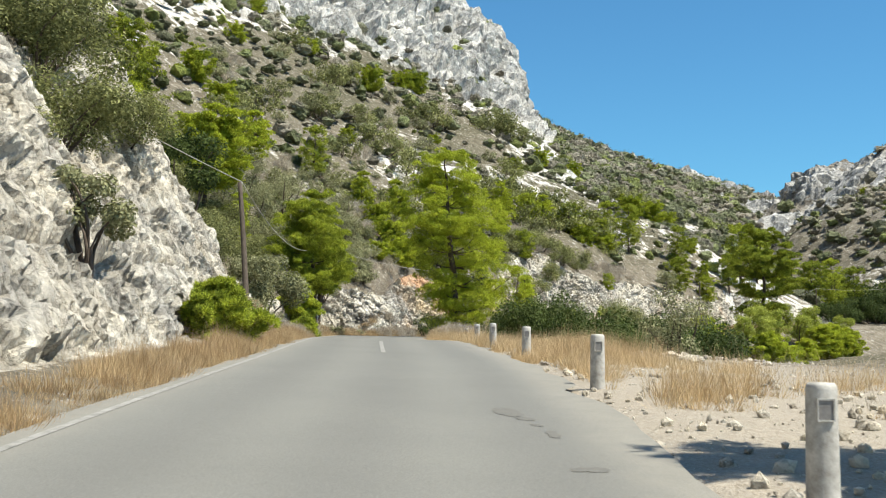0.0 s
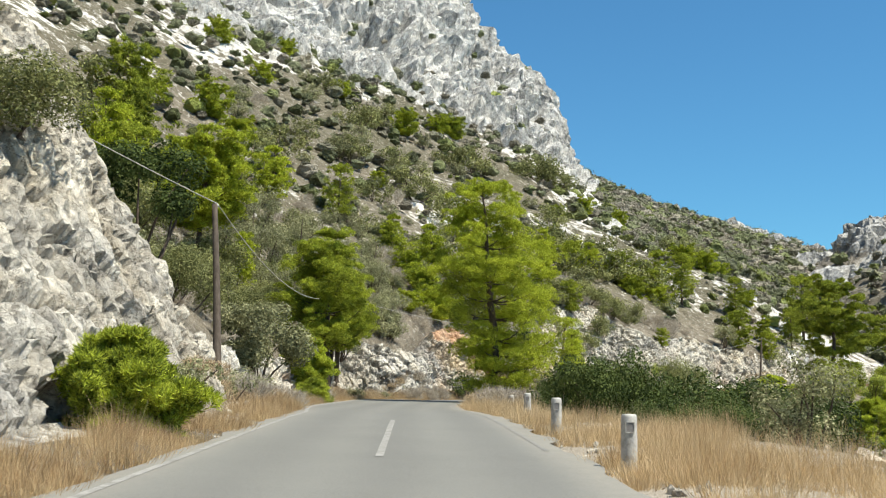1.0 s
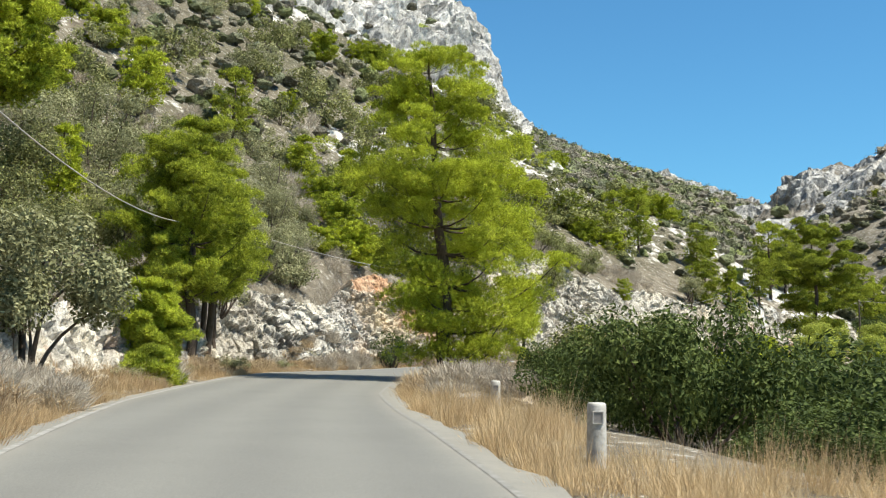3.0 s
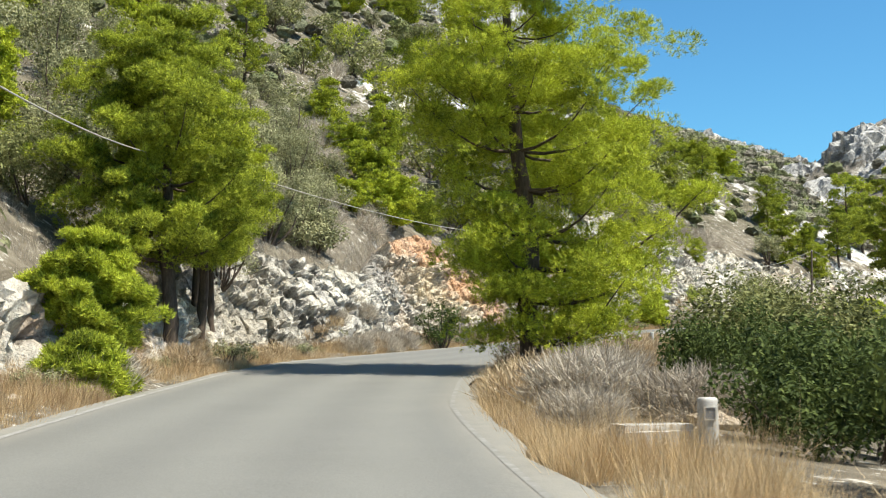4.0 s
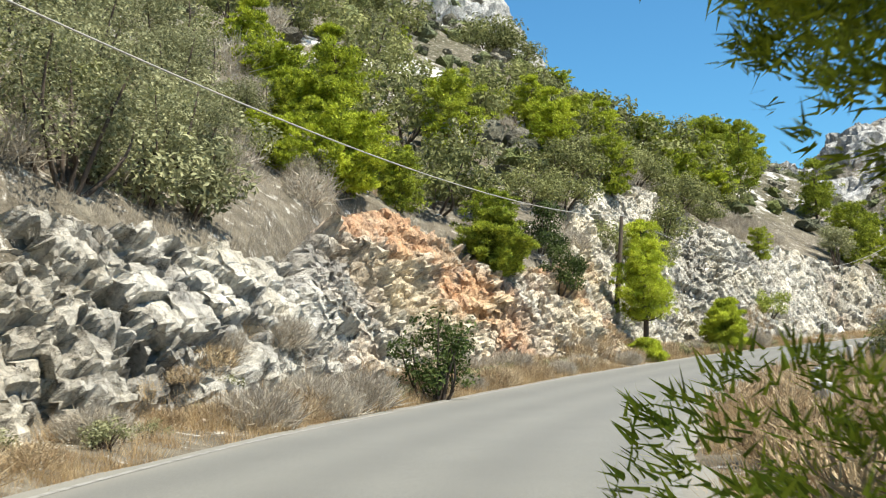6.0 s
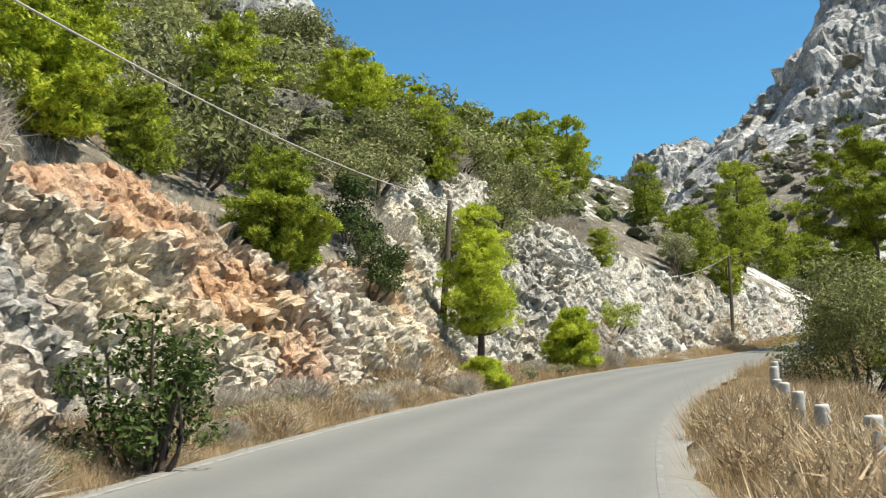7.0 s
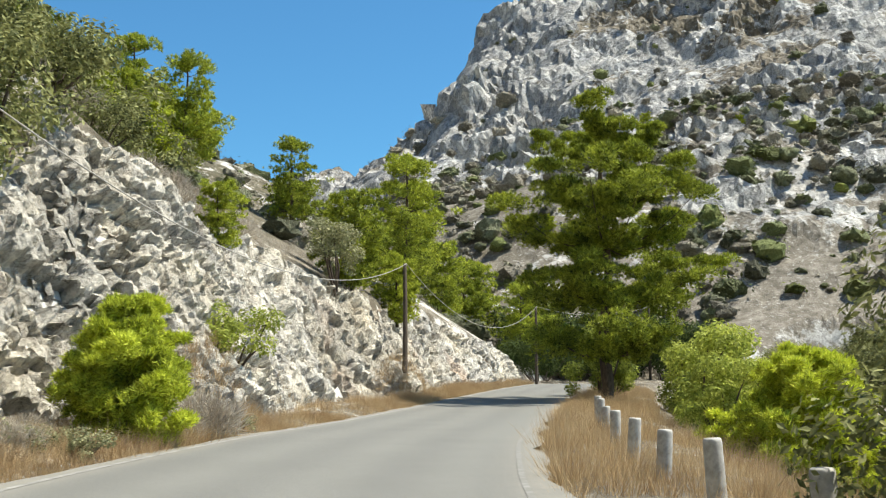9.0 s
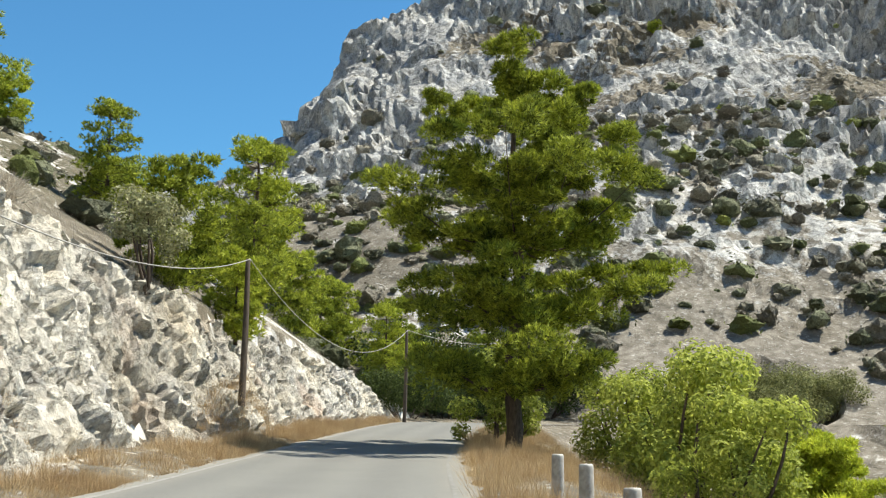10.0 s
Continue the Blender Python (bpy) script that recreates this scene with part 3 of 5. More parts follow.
    weight(me, "scrub", np.clip(0.6 + 0.6 * waves(p / 15.0, 77, 3), 0, 1) * ss(np.maximum(dl, dr), 6, 20) * (1 - 0.75 * across))
    weight(me, "crag", rough)
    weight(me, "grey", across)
    weight(me, "talus", 0.75 * across * (1 - ss(z, 50, 80)))
    weight(me, "gravel", (1 - ss(dr, 6, 11)) * (dr > -1) * (1 - ss(PTS[i, 1], 26, 46)) * (o > 0))
    tagged(new("ground", me), "dry stony hillside with pale limestone, tan soil and scrub", "hillside", kind="structure")


build_ground()


# ---- road ----
def strip(o1, o2, lift, a, b, n, material, wear=False):
    """A strip along the lane between offsets, from lane y a to b."""
    sel = np.where((PTS[:, 1] >= a) & (PTS[:, 1] <= b) & (np.arange(len(PTS)) % 2 == 0))[0]
    u = np.linspace(0, 1, n)
    lo, hi = o1[sel], o2[sel]
    off = lo[:, None] + (hi - lo)[:, None] * u
    x = PTS[sel, 0][:, None] + RIGHT[sel, 0][:, None] * off
    y = PTS[sel, 1][:, None] + RIGHT[sel, 1][:, None] * off
    z = PTS[sel, 2][:, None] - 0.01 * off + lift
    me = mesh_of("strip", np.stack([x, y, z], -1).reshape(-1, 3), grid_faces(len(sel), n)[:, ::-1], material, True)
    return me, off.ravel(), len(sel)


ragged = waves(np.stack([PTS[:, 0] / 1.3, PTS[:, 1] / 1.3, np.zeros(len(PTS))], 1), 41, 3)
road_mesh, road_off, rows_n = strip(OL - 0.15 - 0.12 * ragged, OR + 0.25 + 0.22 * ragged, 0.0, -58, 205, 29, ASPHALT)
road_mesh.name = "road"
weight(road_mesh, "wear", np.clip(0.5 + 0.5 * np.cos((road_off - 0.1) * 2 * np.pi / 1.75), 0, 1))
weight(road_mesh, "dust", np.clip(1 - np.minimum(road_off - np.repeat(OL[(PTS[:, 1] >= -58) & (PTS[:, 1] <= 205) & (np.arange(len(PTS)) % 2 == 0)], 29), np.repeat(OR[(PTS[:, 1] >= -58) & (PTS[:, 1] <= 205) & (np.arange(len(PTS)) % 2 == 0)], 29) - road_off) / 0.6, 0, 1))
road = tagged(new("road", road_mesh), "worn pale grey asphalt mountain road bending right", "road", kind="structure")
part("edge_line", strip(OL + 0.12, OL + 0.23, 0.005, -58, 205, 2, LINE)[0], road, "faded white painted edge line")
part("edge_line", strip(OR - 0.22, OR - 0.13, 0.005, 30, 205, 2, LINE_FAINT)[0], road, "nearly worn away white edge line")
MID = (OL + OR) / 2
for a, b in ((28.0, 41.0),):
    part("centre_dash", strip(MID - 0.06, MID + 0.06, 0.006, a, b, 2, LINE)[0], road, "worn white centre line dash")


def tar_patch(x, y, long, wide, seed):
    """A thin uneven patch of old tar on the asphalt."""
    k = np.random.default_rng(seed)
    a = np.linspace(0, 2 * np.pi, 22, endpoint=False)
    rad = 1 + 0.25 * np.sin(2 * a + k.uniform(0, 6)) + k.normal(0, 0.12, 22)
    px, py = x + np.cos(a) * rad * wide, y + np.sin(a) * rad * long
    i, o = lane_of(np.r_[px, x], np.r_[py, y])
    pz = np.interp(np.r_[py, y], PTS[:, 1], PTS[:, 2]) - 0.01 * o + 0.004
    v = np.stack([np.r_[px, x], np.r_[py, y], pz], 1)
    part("tar_patch", mesh_of("tar_patch", v, [(j, (j + 1) % 22, 22) for j in range(22)], TAR, True), road, "dark worn tar patch")


for k, (x, y, long, wide) in enumerate(((0.66, 13.6, 0.42, 0.20), (0.82, 12.9, 0.2, 0.10), (1.0, 11.5, 0.22, 0.08), (1.09, 9.3, 0.16, 0.13), (0.9, 12.3, 0.12, 0.06))):
    tar_patch(x, y, long, wide, 300 + k)


# ---- cut rock faces along the road ----
def rock_face(y0, y1, name, label, step, stain=None, seed=1, jag=1.0):
    """The rock along the road between two lane positions: the cut's own slope with broken blocks on it."""
    s = np.interp(np.arange(0, 1, step / (y1 - y0)), [0, 1], [y0, y1])
    ids = np.interp(s, PTS[:, 1], np.arange(len(PTS)))
    cx, cy = np.interp(ids, np.arange(len(PTS)), PTS[:, 0]), s
    rx, ry = np.interp(ids, np.arange(len(PTS)), RIGHT[:, 0]), np.interp(ids, np.arange(len(PTS)), RIGHT[:, 1])
    ol = np.interp(ids, np.arange(len(PTS)), OL)
    d = np.linspace(1.3, 13, 150)
    off = ol[:, None] - d
    x, y = cx[:, None] + rx[:, None] * off, cy[:, None] + ry[:, None] * off
    z = ground_z(x.ravel(), y.ravel()).reshape(x.shape)
    arc = np.concatenate([np.zeros((len(s), 1)), np.cumsum(np.hypot(np.diff(d)[None], np.diff(z, axis=1)), 1)], 1)
    nv = int(13.0 / step)
    v = np.linspace(0, 1, nv)
    grid = np.empty((len(s), nv, 3))
    total = np.minimum(arc[:, -1], 17.0)
    for k in range(len(s)):
        dd = np.interp(v * total[k], arc[k], d)
        oo = ol[k] - dd
        grid[k] = np.stack([cx[k] + rx[k] * oo, cy[k] + ry[k] * oo, np.interp(dd, d, z[k])], 1)
    gu, gv = np.gradient(grid, axis=0), np.gradient(grid, axis=1)
    n = np.cross(gu, gv).reshape(-1, 3)
    n /= np.linalg.norm(n, axis=1)[:, None] + 1e-9
    n *= np.sign(n[:, 2:3] + 1e-6)
    p = grid.reshape(-1, 3)
    steep = 1 - n[:, 2]
    amp = ss(steep, 0.15, 0.45)
    warp = np.stack([waves(p / 2.2, seed + 50 + k, 2) for k in range(3)], 1) * 0.45
    bed = np.stack([p[:, 0] + 0.15 * p[:, 2], p[:, 1] - 0.2 * p[:, 2], p[:, 2] + 0.22 * p[:, 1] + 0.15 * p[:, 0]], 1)
    big, eb = blocks(bed / (2.0, 1.9, 1.35) + warp, seed, 0.45, 0.1)
    mid, em = blocks(bed / (0.85, 0.78, 0.52) + warp, seed + 1, 0.6, 0.08)
    small, es = blocks(bed / (0.36, 0.33, 0.24) + warp, seed + 2, 0.7, 0.08)
    swell = waves(p / 5.0, seed + 3, 3)
    broken = ss(waves(p / 2.6, seed + 61, 3), -0.35, 0.45)
    crumb = ss(waves(p / 1.7, seed + 67, 3), -0.2, 0.6)
    hollow = ss(waves(p / (1.5, 1.5, 1.0), seed + 71, 3), 0.42, 0.62)
    jag = jag * (1 - 0.35 * ss(p[:, 1], 124, 130) * (p[:, 1] < 150))
    push = swell * 0.45 + jag * (big * 0.5 + mid * (0.08 + 0.26 * broken)) + small * (0.06 + 0.15 * crumb) - 0.22 * (eb < 0.05) - 0.12 * (em < 0.06) - 0.5 * hollow
    rubble = 0.30 + 0.7 * ss(p[:, 1], 99, 106) * (1 - ss(p[:, 1], 122, 128)) - 0.12 * ss(p[:, 1], 124, 130)
    push += rubble * (0.24 * np.minimum(em, 0.3) / 0.3 + 0.13 * np.minimum(es, 0.35) / 0.35)
    earth = np.clip(waves(p / 3.0, seed + 9, 3) - 0.55, 0, 1) if stain is None else np.clip(stain(p) + 0.6 * np.clip(waves(p / 2.5, seed + 9, 4) - 0.5, 0, 1), 0, 1)
    push = push * (1 - 0.6 * ss(earth, 0.3, 0.9))
    vv = np.tile(v, len(s))
    ends = np.repeat(ss(s, y0, y0 + 2) * (1 - ss(s, y1 - 2, y1)), nv)
    rim = ss(vv, 0, 0.04) * (1 - ss(vv, 0.9, 1.0))
    lift = (amp * 0.75 + 0.12) * push * ends * rim - 0.5 * (1 - ends) - 0.4 * (1 - rim) - 0.8 * (1 - ss(steep, 0.24, 0.36)) * ss(vv, 0.05, 0.15) - 1.6 * ss(vv, 0.5, 0.62) * np.repeat((1 - ss(s, 97, 103)) * ss(s, 62, 66), nv)
    p = p + n * lift[:, None]
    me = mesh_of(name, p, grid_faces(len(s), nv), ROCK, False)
    # Low in the gaps between blocks, where painted shade darkens the rock.
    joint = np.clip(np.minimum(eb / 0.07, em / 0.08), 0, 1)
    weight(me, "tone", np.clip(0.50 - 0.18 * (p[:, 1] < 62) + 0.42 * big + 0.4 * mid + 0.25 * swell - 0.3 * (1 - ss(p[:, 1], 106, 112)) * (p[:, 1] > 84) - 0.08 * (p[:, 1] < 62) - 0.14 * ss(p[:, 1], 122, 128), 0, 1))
    weight(me, "cream", np.clip(ss(p[:, 1], 104, 111) * (1 - ss(p[:, 1], 124, 136)) * (0.45 + 0.7 * waves(p / 2.8, seed + 40, 4)), 0, 1))
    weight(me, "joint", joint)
    weight(me, "stain", earth)
    return tagged(new(name, me), label, "rock face", kind="structure")


def orange_vein(p):
    """Rusty earth in a slanting band across the cut."""
    y, z = p[:, 1], p[:, 2]
    w = waves(p / 1.5, 91, 5)
    u = y - 114.9 + 0.15 * np.maximum(0, z - 4.5) ** 2
    vein = np.clip(1.5 - np.abs(u + 1.3 * w) / 1.3, 0, 1) * np.clip(0.85 + 0.5 * waves(p / 0.8, 95, 3), 0, 1) * ss(z, 2.6, 3.8)
    rust = 0.8 * np.clip(1 - np.abs(y - 121.8 + 0.5 * (z - 5) + 1.8 * w) / 2.0, 0, 1) * ss(z + w, 3.4, 4.6)
    cream = 0.22 * ss(y + 2 * w, 100, 106) * (1 - ss(y + 2 * w, 118, 123)) * np.clip(0.6 + 0.9 * w, 0, 1)
    bank = 0.75 * ss(z + 0.8 * w, 7.0, 7.8) * ss(y + w, 106.5, 109) * (1 - ss(y, 114, 117))
    return np.maximum(np.maximum(vein, bank), rust) + cream


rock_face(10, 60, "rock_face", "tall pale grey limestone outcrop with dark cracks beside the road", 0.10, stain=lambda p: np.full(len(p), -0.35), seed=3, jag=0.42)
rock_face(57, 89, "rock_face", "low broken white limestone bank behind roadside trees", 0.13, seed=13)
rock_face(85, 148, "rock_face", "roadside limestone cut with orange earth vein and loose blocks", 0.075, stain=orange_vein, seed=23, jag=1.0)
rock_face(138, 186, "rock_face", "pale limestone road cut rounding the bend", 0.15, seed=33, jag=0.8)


# ---- plants ----
def unit(v):
    return v / (np.linalg.norm(v, axis=-1, keepdims=True) + 1e-9)


def blades(centres, dirs, length, width, r, out=None):
    """One narrow triangle for each centre, pointing along dirs, its front towards out."""
    side = unit(np.cross(dirs, r.normal(size=dirs.shape)))
    if out is not None:
        side = unit(np.cross(dirs, out) + 0.3 * side)
        side = side * np.where((np.cross(side, dirs) * out).sum(1) < 0, -1.0, 1.0)[:, None]
    a = centres - side * width[:, None]
    b = centres + side * width[:, None]
    c = centres + dirs * length[:, None]
    v = np.stack([a, b, c], 1).reshape(-1, 3)
    return v, np.arange(len(v)).reshape(-1, 3)


def leaves(centres, normals, size, r):
    """One pointed leaf of two triangles for each centre."""
    u = unit(np.cross(normals, r.normal(size=normals.shape)))
    w = np.cross(normals, u)
    s = size[:, None]
    v = np.stack([centres - u * s, centres - w * s * 0.45 + normals * s * 0.12, centres + u * s, centres + w * s * 0.45 + normals * s * 0.12], 1).reshape(-1, 3)
    return v, np.arange(len(v)).reshape(-1, 4)


def pine(name, label, high, wide, clear, seed, whorls=16, per=6, tufts=46, needles=5, size=0.24, mat=NEEDLES, flat=0.0, lean=(0.0, 0.0), group="", fine=1.0, sub=4, keep=None, full=1.0):
    """A pine of the dry coast: a bent trunk, rising limbs and loose pads of needles. flat: 1 for an umbrella crown."""
    r = np.random.default_rng(seed)
    tree = thing(name, label, "pine tree", group)
    t = np.linspace(0, 1, 14)
    bend = np.cumsum(r.normal(0, 0.012 * high, (14, 2)), 0) * 0.5
    bend -= bend[0]
    axis = np.stack([bend[:, 0] + lean[0] * t * high, bend[:, 1] + lean[1] * t * high, t * high * 0.97 - 0.25], 1)
    wood = [tube(axis, 0.021 * high * (1 - t) ** 0.8 + 0.012, 8)]
    centres, radii, limbs = [], [], []
    pad = (0.048 * high + 0.22) * full
    for k in range(whorls):
        h = clear + (1 - clear) * (k + r.uniform(-0.3, 0.3)) / whorls
        h = min(max(h, clear * 0.9), 0.99)
        foot = np.array([np.interp(h, t, axis[:, i]) for i in range(3)])
        rel = (h - clear) / (1 - clear)
        reach = wide * ((1 - rel) ** 0.75 * (0.55 + 0.45 * min(1, rel / 0.18)) * (1 - flat) + flat * (0.5 + 0.5 * math.sin(min(rel * 1.35, 1.0) * math.pi * 0.8))) + 0.05 * high * 0.5
        turn = r.uniform(0, 6.28)
        for j in range(per):
            if r.random() < 0.14:
                continue
            a = turn + j * 6.283 / per + r.uniform(-0.35, 0.35)
            ln = reach * r.uniform(0.62, 1.12)
            if keep is not None:
                ln = min(ln, keep(a, h * high))
            rise = r.uniform(0.05, 0.4) * (0.6 + 0.8 * rel)
            u = np.linspace(0, 1, 6)
            limb = foot + np.stack([np.cos(a) * u * ln, np.sin(a) * u * ln, (rise * u + 0.22 * u * u - 0.12 * np.sin(u * 3)) * ln], 1)
            limbs.append(tube(limb, (0.012 + 0.006 * high * (1 - rel)) * (1 - 0.85 * u) * 0.9, 4))
            pads = 1 + (ln > 0.08 * high) + (ln > 0.17 * high) + (ln > 0.27 * high)
            for q in range(pads):
                f = 1.0 - 0.25 * q
                c = np.array([np.interp(f, u, limb[:, i]) for i in range(3)]) + r.normal(0, 0.05 * ln, 3) * (1, 1, 0.4)
                big = pad * r.uniform(0.7, 1.25) * (1 - 0.45 * rel)
                for e in range(sub):
                    centres.append(c + r.normal(0, 0.5, 3) * big * (1, 1, 0.32))
                    radii.append(big * r.uniform(0.4, 0.68))
    for e in range(5):
        centres.append(axis[-1] + r.normal(0, 0.4, 3) * pad * (0.5, 0.5, 0.6) - (0, 0, pad * 0.3))
        radii.append(pad * 0.35)
    split = tufts >= 34
    wood_v, wood_f = joined(wood if split else wood + limbs)
    stem = part("trunk", mesh_of("trunk", wood_v, wood_f, BARK, True), tree, "dark rough bark")
    if split:
        for v, f in limbs:
            part("limb", mesh_of("limb", v, f, BARK, True), stem)
    centres, radii = np.array(centres), np.array(radii)
    n = len(centres) * tufts
    which = np.repeat(np.arange(len(centres)), tufts)
    shell = unit(r.normal(size=(n, 3)))
    shell[:, 2] = np.abs(shell[:, 2]) * np.where(r.random(n) < 0.8, 1, -0.7)
    rad = radii[which] * (0.6 + 0.45 * r.random(n) ** 0.5)
    pos = centres[which] + shell * rad[:, None] * (1.1, 1.1, 0.72)
    up = unit(shell * (1, 1, 0.8) + r.normal(0, 0.3, (n, 3)) + (0, 0, 0.55))
    m = n * needles
    rep = np.repeat(np.arange(n), needles)
    d = unit(up[rep] + r.normal(0, 0.55, (m, 3)))
    ln = size * r.uniform(0.6, 1.25, m)
    out = unit(shell * (1, 1, 1.1) + (0, 0, 0.15) + r.normal(0, 0.30, (n, 3)))[rep]
    v, f = blades(pos[rep] + r.normal(0, 0.03, (m, 3)), d, ln, ln * 0.09 * fine + 0.0055, r, out)
    part("crown", facing(mesh_of("crown", v, f, mat), np.repeat(out, 3, axis=0)), tree)
    return tree


def shrub(name, label, wide, high, seed, count, leaf, mat, stems=7, gaps=0.5, category="shrub", group="", trunk=0.0):
    """A bush: bent stems and leaves in uneven clumps."""
    r = np.random.default_rng(seed)
    bush = thing(name, label, category, group)
    k = max(9, int(12 * gaps + wide * 7))
    a = r.uniform(0, 6.28, k)
    rr = wide * np.sqrt(r.random(k)) * 0.82
    hh = high * (trunk + (1 - trunk) * r.uniform(0.22, 0.86, k) * (1 - 0.35 * (rr / wide) ** 2))
    blobs = np.stack([np.cos(a) * rr, np.sin(a) * rr, hh], 1)
    size = r.uniform(0.20, 0.38, k) * min(wide, high * 0.8)
    bits = []
    for b in blobs[:stems]:
        u = np.linspace(0, 1, 6)[:, None]
        start = np.array([b[0] * 0.12, b[1] * 0.12, -0.2])
        line = start + (b - start) * u + np.sin(u * 3.1) * r.normal(0, 0.06 * high, 3)
        bits.append(tube(line, 0.03 * high ** 0.5 * (1 - 0.8 * u[:, 0]) + 0.006, 5))
    if count >= 2000:
        for v, f in bits:
            part("stem", mesh_of("stem", v, f, BARK, True), bush, "thin grey-brown stem")
    else:
        v, f = joined(bits)
        tagged(part("woody_base", mesh_of("woody_base", v, f, BARK, True), bush, "thin grey-brown stems"), kind="stuff")
    n = count
    w = r.choice(k, n, p=size ** 2 / (size ** 2).sum())
    sh = unit(r.normal(size=(n, 3)))
    pos = blobs[w] + sh * (size[w] * (0.35 + 0.75 * r.random(n) ** 0.5))[:, None] * (1, 1, 0.85)
    keep = pos[:, 2] > 0.04
    nr = unit(sh + r.normal(0, 0.6, (n, 3)) + (0, 0, 0.5))
    v, f = leaves(pos[keep], nr[keep], leaf * r.uniform(0.6, 1.3, keep.sum()), r)
    out = unit(sh + 0.45 * unit(pos - (0, 0, 0.4 * high)) + r.normal(0, 0.35, (n, 3)))[keep]
    part("foliage", facing(mesh_of("foliage", v, f, mat), np.repeat(out, 4, axis=0)), bush)
    return bush


def dry_bush(name, label, wide, high, seed, count, mat=TWIG, group=""):
    """A dead thorny cushion of many thin twigs."""
    r = np.random.default_rng(seed)
    bush = thing(name, label, "dry shrub", group)
    a, rr = r.uniform(0, 6.28, count), np.sqrt(r.random(count)) * wide * 0.75
    dome = high * (1 - 0.55 * (rr / wide) ** 2)
    rise = r.random(count) ** 0.8 * 0.72
    foot = np.stack([np.cos(a) * rr, np.sin(a) * rr, rise * dome], 1)
    d = unit(np.stack([np.cos(a) * rr / wide * 0.8, np.sin(a) * rr / wide * 0.8, np.full(count, 0.75)], 1) + r.normal(0, 0.5, (count, 3)))
    ln = high * r.uniform(0.14, 0.36, count) + 0.45 * high * (rise < 0.12)
    v, f = blades(foot, d, ln, np.full(count, 0.009) + 0.004 * high, r)
    heads = foot + d * ln[:, None] * r.uniform(0.6, 1.0, count)[:, None]
    pick = r.random(count) < 0.2
    k = pick.sum()
    v2, f2 = blades(heads[pick], unit(r.normal(size=(k, 3))), np.full(k, 0.035), np.full(k, 0.014), r)
    tagged(part("seed_fluff", mesh_of("seed_fluff", v2, f2, mat), bush), "small dry seed heads", kind="stuff")
    tagged(part("brush", mesh_of("brush", v, f, mat), bush), kind="stuff")
    return bush


def stand(ob, x, y, turn=0.0, sink=0.05, scale=1.0):
    """Sets a thing on the ground."""
    ob.matrix_basis = Matrix.Translation((x, y, height_at(x, y) - sink)) @ Matrix.Rotation(turn, 4, 'Z') @ Matrix.Scale(scale, 4)
    return ob


def again(ob, x, y, turn, scale, sink=0.05, tall=1.0):
    return copy_thing(ob, Matrix.Translation((x, y, height_at(x, y) - sink)) @ Matrix.Rotation(turn, 4, 'Z') @ Matrix.Diagonal((scale, scale, scale * tall, 1)))


# pines along the road
def edge_reach(a, z):
    """How far the limbs of the pine at the road's edge go: short over the lane, long towards the valley."""
    out = max(0, math.cos(a + 0.4))
    if z < 2.9:
        return 0.4 + 3.6 * out
    if z < 5.2:
        return 1.6 + 3.4 * out
    return 0.5 + 3.1 * max(0.0, 1 - ((z - 5.2) / 9.0) ** 1.5) + 0.3 * math.cos(a)


stand(pine("pine_tree", "tall bright green pine at the road edge, shading the asphalt", 13.4, 4.9, 0.07, 101, 12, 7, 84, 11, 0.098, fine=0.45, sub=4, full=1.2, lean=(-0.045, 0.01), keep=edge_reach), 0.6, 76.5)
stand(pine("pine_tree", "bushy green pine in front of the rock bank", 9.8, 3.5, 0.27, 102, 10, 6, 72, 11, 0.098, NEEDLES_YOUNG, fine=0.45, sub=4, full=1.15), -9.1, 78.4, 1.0)
stand(pine("pine_tree", "slender green pine with bare lower trunk by the bank", 8.2, 2.1, 0.36, 103, 9, 5, 56, 8, 0.12, NEEDLES_YOUNG, full=0.95, fine=0.7), -9.3, 83.4, 2.0)
stand(pine("pine_tree", "thin young pine with a bare stem under the bank", 5.8, 1.3, 0.45, 114, 6, 5, 44, 8, 0.12, NEEDLES_YOUNG, fine=0.7), -9.5, 86.4, 0.7)
stand(pine("pine_tree", "umbrella-crowned pine on the slope above the road", 8.6, 3.0, 0.42, 104, 7, 7, 52, 7, 0.15, flat=0.7, full=1.15), -15.8, 73.5, 0.4)
stand(pine("pine_tree", "large layered pine with dark trunk at the outer bend", 14.6, 5.4, 0.20, 105, 5, 8, 82, 7, 0.19, NEEDLES_DULL, 0.5, sub=5, full=1.15, fine=1.0, lean=(-0.02, 0.01)), 43.1, 154.6)
stand(pine("pine_tree", "slim young bright green pine beside the utility pole", 6.7, 1.15, 0.30, 106, 15, 6, 26, 8, 0.14, NEEDLES_YOUNG, fine=0.6, sub=2), 8.75, 125.7)
stand(pine("pine_tree", "roadside pine beside the gravel lay-by", 9.6, 2.3, 0.28, 113, 9, 6, 18, 3, 0.3, fine=1.6), 7.5, 8.5)
low = dict(mat=NEEDLES_YOUNG, tufts=44, needles=9, size=0.12, fine=0.65)
stand(pine("young_pine", "low bright green young pine beside the road", 3.5, 1.35, 0.26, seed=107, whorls=8, per=7, **low), -9.2, 71.8)
stand(pine("young_pine", "small bright green pine sapling on the verge", 1.4, 0.85, 0.06, seed=108, whorls=6, per=7, **low), -8.5, 69.2)
stand(pine("young_pine", "low yellow-green young pine below the outcrop", 2.0, 1.35, 0.06, seed=109, whorls=6, per=7, **low), -6.35, 31.6)
stand(pine("young_pine", "leaning yellow-green young pine against the rock cut", 3.0, 1.3, 0.06, seed=110, whorls=8, per=6, **low), 14.5, 132.6)
